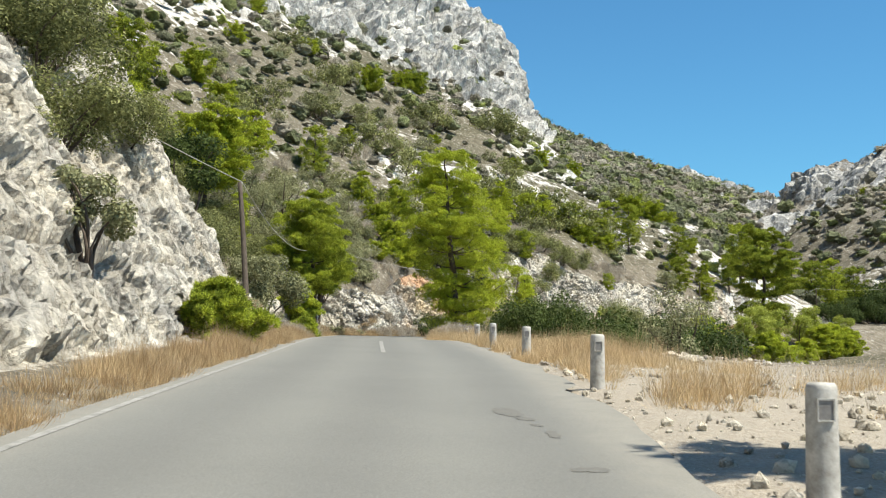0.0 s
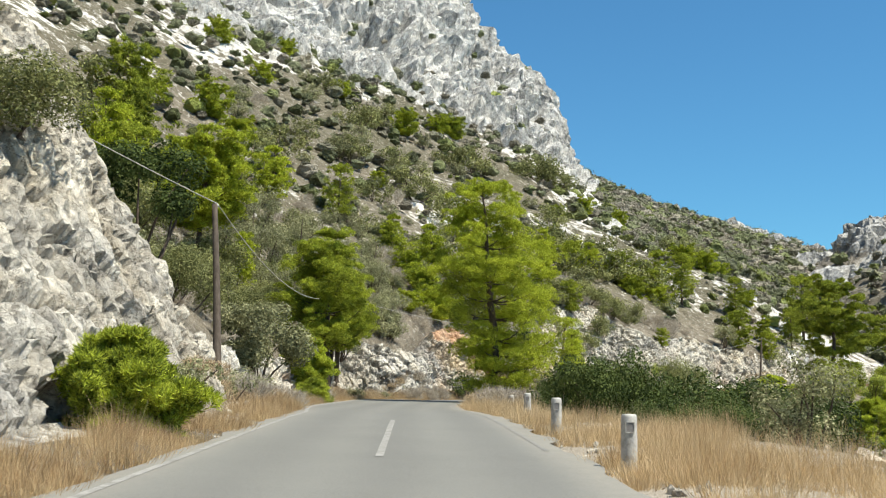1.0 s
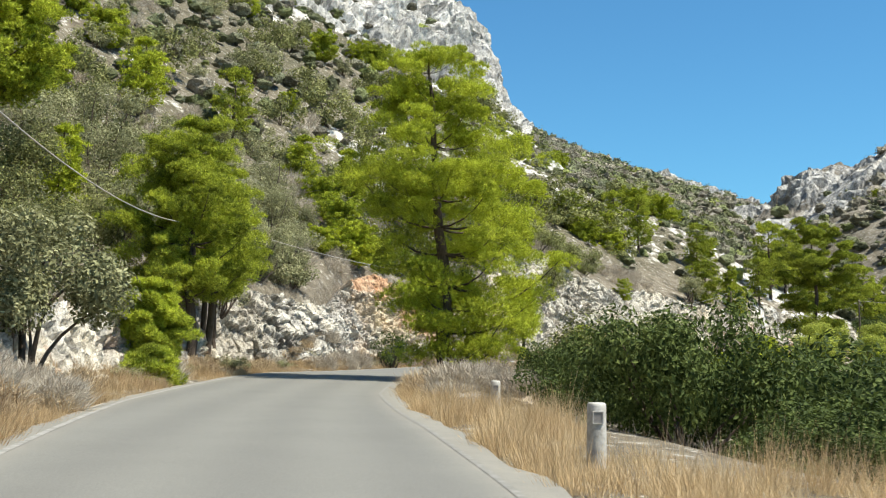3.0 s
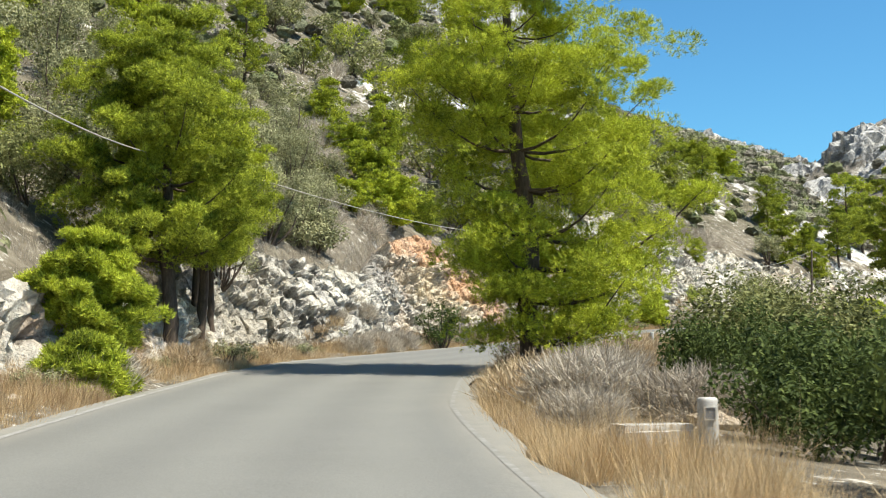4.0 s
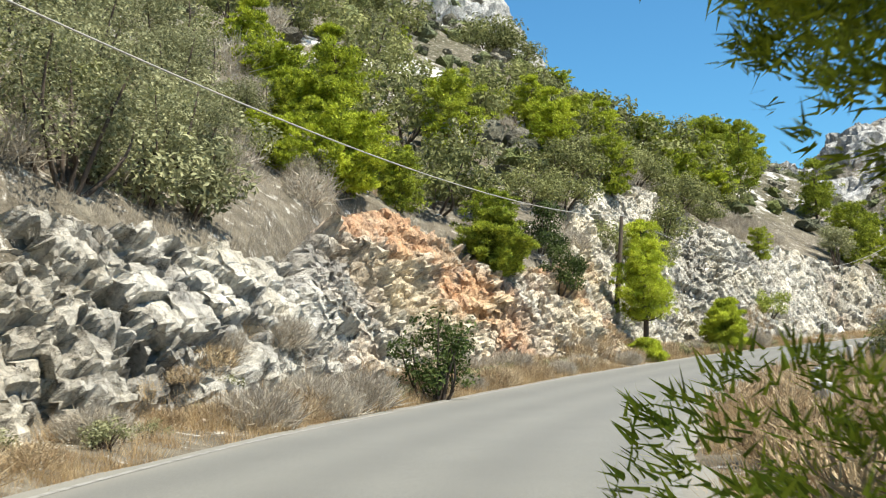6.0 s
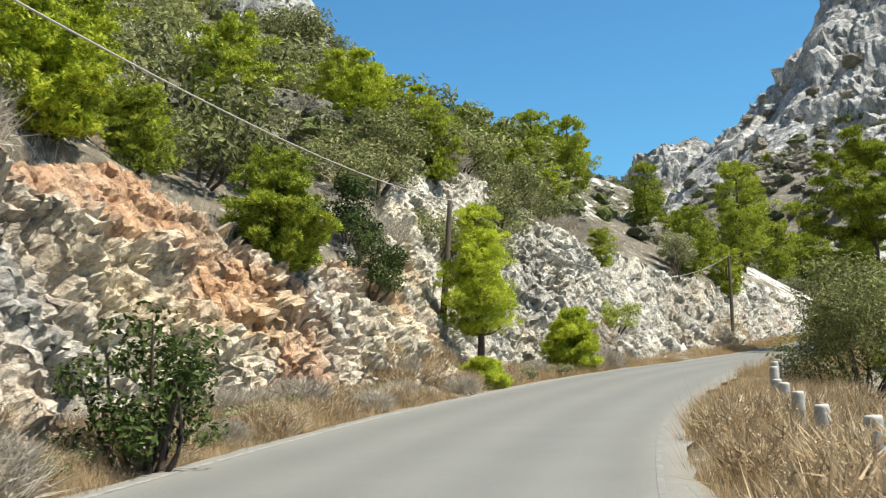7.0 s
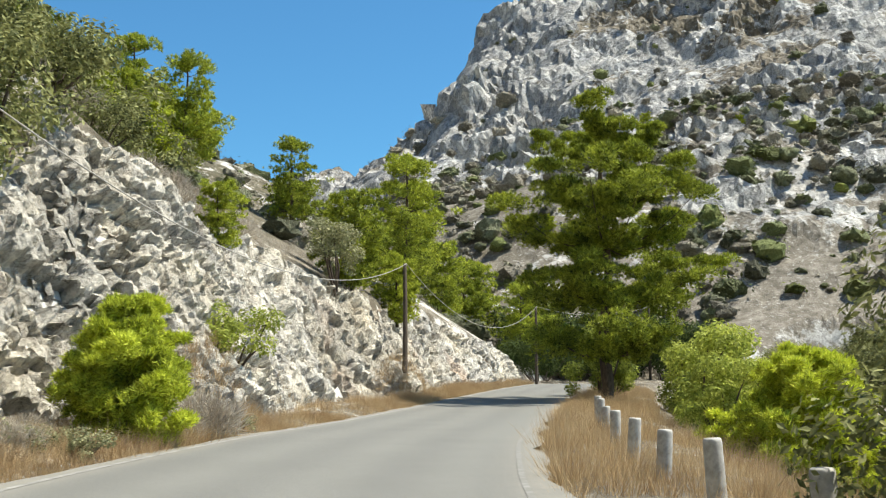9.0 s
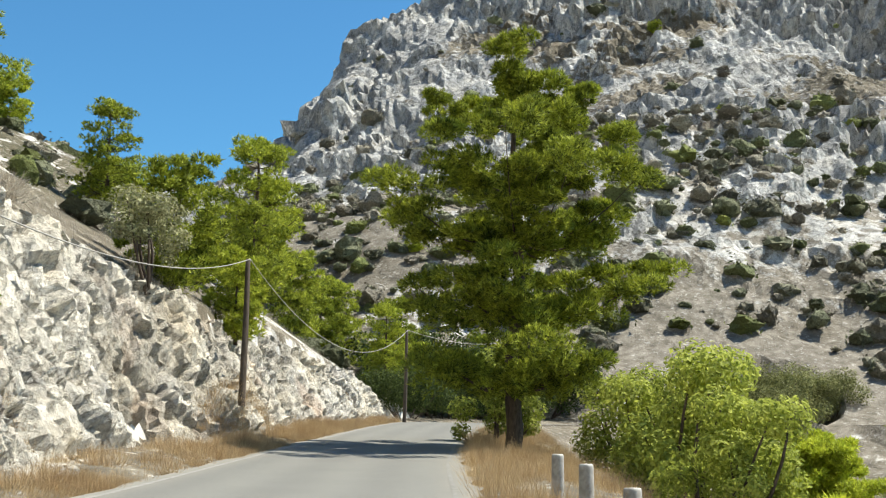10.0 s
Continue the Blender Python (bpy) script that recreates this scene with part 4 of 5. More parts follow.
stand(pine("young_pine", "small bright green pine sapling on the grassy verge", 1.2, 0.7, 0.06, seed=111, whorls=5, per=6, **low), 8.4, 123.2)
wide_pine = stand(pine("young_pine", "spreading yellow-green young pine below the road", 3.6, 2.7, seed=112, whorls=8, per=7, clear=0.05, tufts=46, needles=8, size=0.13, sub=3, mat=NEEDLES_YOUNG, group="young pines in the valley"), 29.6, 130.0)

# pines higher on the slope: a few shapes set again and again
dark_spots = []
slope = "pines on the slope"
kinds = [stand(pine("pine_tree", "green pine on the dry slope above the cut", 6.0, 2.1, 0.18, 120, 8, 5, 22, 5, 0.2, group=slope, fine=1.3, sub=2, full=1.15), -5.5, 131.0),
         stand(pine("pine_tree", "round dull green pine on the rocky slope", 5.0, 2.4, 0.12, 121, 7, 5, 22, 5, 0.2, NEEDLES_DULL, 0.3, group=slope, fine=1.3, sub=2, full=1.2), 0.4, 133.5),
         stand(pine("pine_tree", "upright dull green pine on the skyline", 8.0, 2.4, 0.2, 122, 9, 5, 22, 5, 0.2, NEEDLES_DULL, 0.2, group=slope, fine=1.3, sub=2, full=1.15), 27.9, 172.0)]
for k, x, y, sc in ((2, 24.6, 171.0, 0.9), (2, 36.5, 177.4, 0.85), (2, 47.3, 181.8, 1.35), (1, 33.4, 162.4, 1.05), (1, 38.5, 167.0, 0.8), (1, -3.9, 114.3, 0.55),
                    (1, -2.4, 115.6, 0.5), (1, 1.3, 118.2, 0.62), (0, -9.5, 128.0, 0.9), (0, 6.5, 138.0, 0.8), (2, 52.5, 191.0, 1.2), (1, 58.0, 196.0, 1.3), (0, -6.3, 96.0, 0.0),
                    (1, 66.0, 205.0, 1.5), (2, 72.0, 212.0, 1.2), (0, -19.0, 112.0, 1.0), (1, -26.0, 92.0, 1.3), (0, -23.0, 78.0, 1.1), (1, -30.0, 104.0, 1.4), (2, -14.0, 120.0, 0.8),
                    (1, 9.5, 136.0, 0.7), (1, 21.0, 146.5, 0.45), (0, 39.0, 172.0, 0.7), (2, 44.0, 176.0, 0.8), (1, 18.0, 166.0, 1.0), (1, 21.5, 168.5, 0.95), (0, 14.0, 162.5, 0.9), (2, 23.0, 166.5, 0.6), (1, 11.5, 160.0, 1.0), (0, 8.0, 158.0, 0.9)):
    if sc:
        again(kinds[k], x, y, x * 1.7, sc)
bushy = stand(pine("pine_tree", "low rounded green pine on the rocky hillside", 4.2, 2.5, 0.10, 123, 7, 6, 20, 5, 0.2, NEEDLES, 0.55, group="low pines on the hillside", fine=1.5, sub=3, full=1.25), -4.4, 112.8, 0, 0.1, 0.72)
for x, y, sc in ((-5.6, 116.5, 1.05), (-7.5, 119.5, 1.1), (-6.5, 111.0, 0.7), (-3.0, 119.0, 0.8), (-13.8, 204.5, 1.5), (-6.2, 227.6, 1.6), (-9.0, 224.0, 1.3), (-13.8, 157.3, 0.75), (18.1, 214.9, 1.1), (-25.1, 204.7, 1.1),
                 (-37.1, 217.2, 1.1), (-43.9, 192.7, 1.4), (-31.4, 115.9, 0.95), (-28.2, 125.2, 1.3), (-24.5, 122.0, 1.1), (19.7, 162.7, 1.1), (23.5, 165.0, 1.0), (31.8, 193.4, 1.4), (36.0, 196.0, 1.3), (40.0, 186.1, 0.9),
                 (-34.0, 180.0, 1.1), (-22.0, 100.0, 0.9), (-26.5, 88.0, 0.9), (12.0, 196.0, 0.8), (26.0, 230.0, 1.1), (-2.0, 186.0, 0.7), (42.0, 215.0, 1.2), (0.8, 152.8, 0.8), (5.0, 160.0, 0.9), (9.0, 172.0, 1.0)):
    again(bushy, x, y, x * 1.3 + y, sc, 0.15)
for x, y, sc in ((-9.3, 161.0, 2.2), (10.1, 220.4, 3.0), (13.0, 222.0, 2.4), (2.1, 152.5, 1.6), (-18.0, 196.0, 2.0), (34.0, 205.0, 2.6)):
    dark_spots.append((x, y, sc))
for k in range(12):
    x, y = rng.uniform(70, 190), rng.uniform(190, 300)
    again(bushy, x, y, rng.uniform(0, 6), rng.uniform(0.5, 0.9))
for x, y, sc in ((48.8, 146.2, 1.35), (45.0, 141.5, 0.85), (53.0, 151.0, 1.15), (24.0, 122.0, 0.62), (22.0, 78.0, 0.9), (27.0, 92.0, 1.0)):
    again(wide_pine, x, y, x, sc)

# broad-leaved bushes and small trees
stand(shrub("olive_tree", "dark grey-green wild olive with several stems on the verge", 2.3, 5.6, 130, 14000, 0.075, LEAF_GREY, 9, category="olive tree", trunk=0.06), -9.9, 61.5)
stand(shrub("ivy_tree", "dark leafy tree behind the end of the outcrop", 2.2, 7.5, 131, 6000, 0.10, LEAF_DARK, 6, category="tree", trunk=0.2), -12.6, 53.0)
oak = "evergreen bushes below the road"
b1 = stand(shrub("evergreen_bush", "dense dark evergreen bush beside the road posts", 4.4, 3.9, 132, 13000, 0.10, LEAF_DARK, 10, group=oak), 8.6, 58.5, 0.0, 0.6)
b2 = stand(shrub("evergreen_bush", "tall grey-green evergreen bush on the outer verge", 3.3, 4.3, 133, 14000, 0.085, LEAF_OLIVE, 10, group=oak), 7.4, 76.5, 0.0, 0.4)
again(b1, 14.0, 67.0, 2.0, 1.1, 0.8)
for x, y, sc, tall in ((4.9, 57.5, 0.62, 1.35), (7.2, 53.5, 0.6, 0.9), (6.9, 48.6, 0.46, 0.85), (8.9, 50.0, 0.6, 0.9), (5.6, 51.8, 0.4, 0.8), (3.9, 62.5, 0.5, 1.1), (7.2, 62.0, 0.75, 1.0),
                       (4.3, 70.2, 0.42, 1.5), (5.9, 67.4, 0.6, 1.2)):
    again(b1, x, y, x * 2 + y, sc, 0.2, tall)
again(b2, 12.5, 86.0, 2.5, 0.9, 0.4)
again(b1, 17.5, 80.0, 4.0, 1.2, 0.8)
again(b2, 19.0, 97.0, 1.0, 0.8, 0.4)
for x, y, sc in ((76.0, 200.0, 1.5), (70.0, 197.0, 1.1), (82.0, 203.0, 1.6), (88.0, 201.0, 1.4), (79.0, 208.0, 1.8), (66.0, 192.5, 0.9)):
    again(b1, x, y, x, sc, 0.2, 1.2)
for x, y, sc in ((73.0, 203.0, 1.3), (85.0, 206.0, 1.2), (92.0, 206.0, 1.5), (68.0, 198.0, 1.0)):
    again(kinds[2], x, y, x, sc)
for x, y, sc in ((-12.6, 57.0, 0.62), (-13.5, 63.5, 0.7), (-12.5, 70.5, 0.6), (-15.5, 74.5, 0.75), (-16.0, 60.0, 0.8), (-13.2, 79.0, 0.6), (-19.0, 67.0, 0.9)):
    again(b2, x, y, x, sc, 0.1, 1.0)
for k, x, y, sc in ((2, -19.5, 74.0, 0.8), (0, -15.0, 80.5, 0.7), (1, -21.0, 84.0, 1.0)):
    again(kinds[k], x, y, x, sc)
stand(shrub("ledge_shrub", "dull olive bush hanging on the limestone outcrop", 1.0, 2.9, 143, 3200, 0.07, LEAF_GREY, 9), -7.8, 24.6, 0, 0.5)
for x, y, sc, tall in ((-9.6, 27.5, 0.62, 1.2), (-11.2, 30.5, 0.75, 1.3), (-10.2, 35.0, 0.6, 1.2), (-12.8, 26.0, 0.8, 1.2), (-13.0, 34.5, 0.8, 1.3), (-14.8, 30.0, 0.9, 1.3)):
    again(b2, x, y, x * 3, sc, 0.3, tall * 0.7)
stand(shrub("broom_bush", "tall feathery grey-green bush on the dry verge", 1.7, 3.7, 134, 5000, 0.06, LEAF_GREY, 12), 8.9, 44.7)
stand(shrub("wild_pear", "wide thorny tree with small dark leaves beyond the posts", 3.2, 5.2, 135, 24000, 0.07, LEAF_OLIVE, 12, category="tree", trunk=0.02), 17.9, 116.2, 0, 0.1, 0.85)
stand(shrub("roadside_shrub", "sparse dark green shrub at the foot of the rock cut", 1.25, 2.7, 136, 2600, 0.07, LEAF_DARK, 14, gaps=1.8), -1.6, 102.9)
w1 = stand(shrub("willow_bush", "fresh light green bush below the road posts", 1.8, 4.5, 137, 8000, 0.08, LEAF_LIGHT, 9, group="light green bushes"), 42.6, 146.5, 0, 0.3, 1.2)
again(w1, 39.0, 142.8, 2.0, 1.05, 0.3)
for x, y, sc in ((46.5, 149.0, 1.0), (50.0, 155.0, 1.1), (47.0, 160.0, 0.9), (55.0, 158.0, 1.0)):
    again(w1, x, y, x, sc, 0.3)
again(w1, 36.2, 139.6, 3.0, 0.75, 0.3)
for x, y, sc in ((98.0, 184.0, 1.2), (103.5, 187.0, 1.3), (108.5, 190.5, 1.3), (93.0, 185.0, 1.0), (99.0, 194.0, 1.1), (112.0, 187.0, 1.2), (88.0, 182.0, 1.0)):
    again(b2, x, y, x, sc, 0.3)
stand(shrub("ledge_shrub", "rounded dull green shrub growing on the rock face", 1.3, 2.0, 138, 2500, 0.07, LEAF_LIGHT, 6), 19.75, 141.4, 0, 0.5)
stand(shrub("ledge_shrub", "dark green shrub hanging over the rock cut", 1.5, 2.6, 139, 3500, 0.075, LEAF_DARK, 8), 3.6, 122.2, 0, 0.2)
stand(shrub("ledge_shrub", "drooping olive-green bush beside the utility pole", 1.6, 4.2, 140, 4500, 0.075, LEAF_GREY, 8), 31.2, 159.2, 0, 0.2)
stand(shrub("ledge_shrub", "dark broad-leaved shrub on the edge of the rock cut", 1.35, 2.4, 144, 4800, 0.06, LEAF_DARK, 9), 4.1, 120.3, 0, 0.3)
stand(pine("young_pine", "bushy dull green young pine on top of the rock cut", 2.6, 1.6, 0.05, 145, 6, 7, 33, 5, 0.16, NEEDLES_DULL), 1.2, 117.1)
g1 = shrub("hill_shrub", "grey leafless-looking shrub on the dry slope", 1.3, 1.9, 141, 1500, 0.085, LEAF_GREY, 7, group="shrubs on the slope")
g2 = shrub("hill_shrub", "dark green rounded shrub on the dry slope", 1.5, 1.8, 142, 1700, 0.088, LEAF_OLIVE, 5, group="shrubs on the slope")
t0 = stand(dry_bush("dry_shrub", "tan leafless dry shrub on the slope", 1.1, 1.5, 152, 900, group="dry shrubs on the slope"), -10.5, 104.0)
stand(g1, -8.5, 108.0)
g3 = stand(shrub("hill_shrub", "dense dark olive brush along the top of the cut", 1.9, 2.3, 146, 3600, 0.08, LEAF_OLIVE, 6, group="shrubs on the slope"), 8.5, 131.5)
for x, y, sc in ((10.5, 134.0, 1.1), (12.5, 137.0, 1.2), (9.0, 137.0, 1.2), (14.5, 141.0, 1.1), (16.5, 143.5, 0.8), (12.0, 142.0, 1.3), (6.0, 130.5, 1.0), (15.0, 147.0, 1.2), (4.0, 129.0, 1.0), (7.0, 134.5, 1.1),
                 (18.0, 150.0, 1.1), (10.5, 140.0, 1.2), (-3.0, 120.0, 1.0), (-5.5, 117.0, 1.0), (0.5, 124.5, 1.1), (-16.0, 108.0, 1.2), (-20.0, 100.0, 1.3), (-12.0, 96.0, 1.0), (-15.0, 90.0, 1.2), (-22.0, 90.0, 1.3)):
    again(g3, x, y, x * 2.3 + y, sc, 0.15)
for x, y, sc in dark_spots:
    again(g3, x, y, x * 2.3 + y, sc, 0.15)
for k in range(26):
    i = int(rng.uniform(385, 440))
    o = OL[i] - rng.uniform(6.0, 11)
    again(t0, PTS[i, 0] + RIGHT[i, 0] * o, PTS[i, 1] + RIGHT[i, 1] * o, rng.uniform(0, 6), rng.uniform(0.6, 1.1), 0.1)
stand(g2, 15.0, 163.0, 0, 0.05, 1.6)
for k in range(120):
    d = rng.uniform(3.5, 30) if k < 70 else rng.uniform(10, 45)
    i = int(rng.uniform(0, 1) * 300) + 150
    i = min(i, len(PTS) - 40)
    o = OL[i] - 3.0 - d
    x, y = PTS[i, 0] + RIGHT[i, 0] * o, PTS[i, 1] + RIGHT[i, 1] * o
    if (14 < PTS[i, 1] < 49 and d < 5) or (PTS[i, 1] > 124 and d < 14):
        continue
    if 100 < PTS[i, 1] < 122 and d < 6:
        continue
    again(g1 if rng.random() < 0.6 else g2, x, y, rng.uniform(0, 6), rng.uniform(0.55, 1.35), 0.1)
for k in range(50):
    i = int(rng.uniform(280, 405))
    o = OL[i] - rng.uniform(6.5, 13)
    x, y = PTS[i, 0] + RIGHT[i, 0] * o, PTS[i, 1] + RIGHT[i, 1] * o
    if PTS[i, 1] > 116 and OL[i] - o < 9:
        continue
    again((g1, g2, t0)[k % 3], x, y, rng.uniform(0, 6), rng.uniform(0.4, 0.85), 0.1)
for k in range(16):
    again((g1, g1, t0)[k % 3], -8.0 + rng.uniform(-5, 3), 105.5 + rng.uniform(-9, 7), rng.uniform(0, 6), rng.uniform(0.7, 1.3), 0.1)
for x, y, sc in ((18.5, 167.0, 1.8), (21.5, 168.0, 1.7), (12.0, 158.0, 1.4), (13.0, 168.0, 1.6), (24.0, 164.0, 0.9), (-1.0, 122.5, 1.2), (9.5, 165.0, 1.7), (17.0, 172.0, 1.8)):
    again(g2, x, y, x, sc, 0.1)

for k in range(64):
    x, y = rng.uniform(-34, 14), rng.uniform(108, 205)
    if y - 0.6 * x > 124:
        again((g1, g2, g1, t0)[k % 4], x, y, rng.uniform(0, 6), rng.uniform(1.0, 1.8), 0.15)

# tall grey bushes and dry brush on the bank behind the roadside pines
g4 = shrub("grey_bush", "tall grey-green bush with fine twigs on the bank", 1.9, 4.0, 147, 6500, 0.055, LEAF_GREY, 11, group="grey bushes on the bank", trunk=0.1)
stand(g4, -9.0, 95.5, 0, 0.2)
for x, y, sc in ((-8.3, 105.0, 0.7), (-9.6, 107.2, 0.9), (-9.2, 110.2, 0.9), (-7.6, 113.4, 0.6), (-7.4, 103.2, 0.45), (-10.5, 112.5, 1.0), (-8.2, 98.6, 0.9), (-10.5, 92.5, 1.05), (-10.8, 98.5, 1.2), (-12.5, 88.5, 1.1), (-12.8, 94.5, 1.2), (-9.8, 89.6, 0.8), (-14.5, 100.0, 1.2), (-11.0, 103.5, 1.0), (-13.5, 84.0, 1.0), (-8.0, 103.0, 0.7),
                 (-15.5, 91.5, 1.2), (-17.5, 96.0, 1.2), (-16.5, 82.0, 1.1), (-12.0, 108.0, 0.9), (-15.0, 105.5, 1.1), (-18.5, 88.0, 1.2)):
    again(g4, x, y, x * 1.9 + y, sc, 0.2)
for k in range(230):
    i = int(rng.uniform(238, 372))
    o = OL[i] - rng.uniform(4.4, 24)
    x, y = PTS[i, 0] + RIGHT[i, 0] * o, PTS[i, 1] + RIGHT[i, 1] * o
    if 104 < y < 118 and OL[i] - o < 8:
        continue
    again((t0, g1, t0, t0)[k % 4], x, y, rng.uniform(0, 6), rng.uniform(0.45, 1.0), 0.1)

# dry thorn cushions at the road's edge
t1 = stand(dry_bush("thorn_bush", "grey dead thorny bush at the road edge", 1.35, 1.35, 150, 3000, group="dry bushes"), 0.75, 67.0)
t2 = dry_bush("thistle_clump", "brown dried thistles with seed heads", 0.9, 1.0, 151, 700, BRUSH, group="dry bushes")
stand(t2, 4.6, 90.5)
w2 = stand(shrub("verge_weed", "grey-green dusty weed on the road verge", 0.75, 0.85, 153, 700, 0.045, LEAF_GREY, 8, group="verge weeds"), -7.9, 80.5)
for x, y, sc in ((1.2, 70.0, 0.9), (2.4, 66.0, 0.9), (0.3, 63.9, 0.6), (2.2, 73.5, 0.9)):
    again(t1, x, y, x * 3, sc)
for x, y, sc in ((-7.3, 42.6, 0.6), (-7.7, 44.2, 0.75), (-7.9, 49.6, 0.8), (-8.6, 51.6, 0.9), (-8.3, 54.0, 0.8), (-9.2, 55.6, 0.9), (-7.0, 39.6, 0.55), (-7.6, 47.4, 0.6)):
    again(t1 if y > 48 else t2, x, y, x * 3, sc)
for x, y, sc in ((-7.6, 45.4, 1.3), (-8.2, 50.6, 1.5), (-8.9, 53.0, 1.5), (-6.6, 37.0, 1.3), (-6.4, 34.0, 1.4)):
    again(w2, x, y, x * 3, sc)
for k in range(44):
    i = int(rng.uniform(255, 345))
    o = OR[i] + rng.uniform(0.8, 4.0)
    again(t2, PTS[i, 0] + RIGHT[i, 0] * o, PTS[i, 1] + RIGHT[i, 1] * o, rng.uniform(0, 6), rng.uniform(0.6, 1.1))
for k in range(190):
    i = int(rng.uniform(225, 345) if k < 70 else rng.uniform(305, 400))
    o = OL[i] - rng.uniform(0.55, 2.4)
    again(t1 if k % 7 == 0 else (t2, t2, w2)[k % 3], PTS[i, 0] + RIGHT[i, 0] * o, PTS[i, 1] + RIGHT[i, 1] * o, rng.uniform(0, 6), rng.uniform(0.4, 0.85))


def far_scrub():
    """Scrub on the far slopes, too small and many to count."""
    r = np.random.default_rng(55)
    vs, fs, outs, tones, n = [], [], [], [], 0
    places = []
    for k in range(2500):
        x, y = r.uniform(-75, 70), r.uniform(112, 340)
        if hill(np.array([x]), np.array([y]))[0] < 9 or y - 0.5 * x < 122:
            continue
        if y > 262 and x < 28 and r.random() < 0.72:
            continue
        places.append((x, y, r.uniform(0.5, 1.5) * (1 + (y > 200) * 0.3), 0))
    for k in range(1500):
        x, y = r.uniform(26, 165), r.uniform(235, 462)
        if mountain(np.array([x]), np.array([y]))[0] < hill(np.array([x]), np.array([y]))[0] - 4:
            places.append((x, y, r.uniform(1.2, 2.9), 0))
    for k in range(1500):
        x, y = r.uniform(60, 330), r.uniform(150, 370)
        z = mountain(np.array([x]), np.array([y]))[0]
        if 5 < z and r.random() < (0.8 if z < 45 else 0.4) * (z < 105):
            places.append((x, y, r.uniform(0.5, 1.2) + 2.0 * r.random() ** 3, 1))
    for k in range(1300):
        x, y = r.uniform(75, 215), r.uniform(165, 290)
        if 6 < mountain(np.array([x]), np.array([y]))[0] < 62:
            places.append((x, y, r.uniform(0.5, 1.2) + 1.6 * r.random() ** 3, 1))
    pl = np.array(places)
    i, o = lane_of(pl[:, 0], pl[:, 1])
    clear = (OL[i] - o > 10) | (o - OR[i] > 10)
    places = [q for q, ok in zip(places, clear) if ok]
    zz = ground_z(pl[clear, 0], pl[clear, 1])
    bm = bmesh.new()
    bmesh.ops.create_icosphere(bm, subdivisions=2, radius=1.0)
    ball = np.array([q.co[:] for q in bm.verts])
    ball_faces = np.array([[q.index for q in f.verts] for f in bm.faces])
    bm.free()
    for (x, y, s, which), z in zip(places, zz):
        near = math.hypot(x, y - 80) < 120
        m = int(min(150, (44 if near else 34) * max(0.6, s) ** 1.3))
        squash = r.uniform(0.55, 0.85)
        lobes = 1 + 0.42 * np.sin(ball @ r.normal(0, 2.4, 3) + r.uniform(0, 6)) * np.sin(ball @ r.normal(0, 2.4, 3) + r.uniform(0, 6)) + r.normal(0, 0.10, len(ball))
        core = ball * (0.74 * lobes)[:, None] * (1, 1, squash) + (0, 0, 0.35)
        pick = r.integers(0, len(ball), m)
        sh = unit(ball[pick] + r.normal(0, 0.25, (m, 3)))
        pos = core[pick] + sh * 0.18 * r.random((m, 1)) + r.normal(0, 0.10, (m, 3))
        at = np.array((x, y, z + 0.1 + 0.5 * (which == 1) * (z > 40)))
        v, f = leaves(pos * s + at, unit(sh + r.normal(0, 0.6, (m, 3)) + (0, 0, 0.4)), (0.13 if near else 0.2) * max(0.6, s) ** 0.5 * r.uniform(0.6, 1.3, m), r)
        vs.extend((core * s + at, v))
        fs.extend((ball_faces + n, np.vstack([f[:, :3], f[:, [0, 2, 3]]]) + n + len(core)))
        outs.extend((unit(ball * (1, 1, 1.2) + r.normal(0, 0.22, ball.shape)), np.repeat(unit(sh + r.normal(0, 0.3, (m, 3))), 4, axis=0)))
        n += len(core) + len(v)
        tones.append(np.full(len(core) + len(v), r.random() ** (1.0 + 0.5 * which)))
    me = mesh_of("hillside_scrub", np.vstack(vs), np.vstack(fs), SCRUB)
    facing(me, np.vstack(outs))
    weight(me, "tone", np.concatenate(tones))
    tagged(new("hillside_scrub", me), "grey and olive scrub scattered over the rocky slopes", "scrub", kind="stuff")


def make_scrub():
    m, nodes, links, bsdf = material("mixed_scrub", 0.75, 0.2)
    geo = nodes.new("ShaderNodeNewGeometry")
    tone = n_attr(nodes, "tone")
    a = n_ramp(nodes, links, tone, [(0.0, (0.35, 0.32, 0.26)), (0.25, (0.27, 0.255, 0.195)), (0.5, (0.19, 0.205, 0.125)), (0.85, (0.18, 0.21, 0.09)), (1.0, (0.25, 0.29, 0.07))])
    b = n_ramp(nodes, links, geo.outputs["Random Per Island"], [(0.0, (0.5, 0.5, 0.5)), (1.0, (1.4, 1.4, 1.4))])
    pos = n_coord(nodes)
    mottle = n_ramp(nodes, links, n_noise(nodes, links, 3.5, 5, 0.8, pos), [(0.35, (0.6, 0.6, 0.6)), (0.6, (1.2, 1.2, 1.2))])
    links.new(n_mix(nodes, links, 1.0, n_mix(nodes, links, 1.0, a, b, 'MULTIPLY'), mottle, 'MULTIPLY'), bsdf.inputs["Base Color"])
    n_bump(nodes, links, n_noise(nodes, links, 4.0, 5, 0.8, pos), bsdf, 1.0, 0.5)
    return m


SCRUB = make_scrub()
far_scrub()


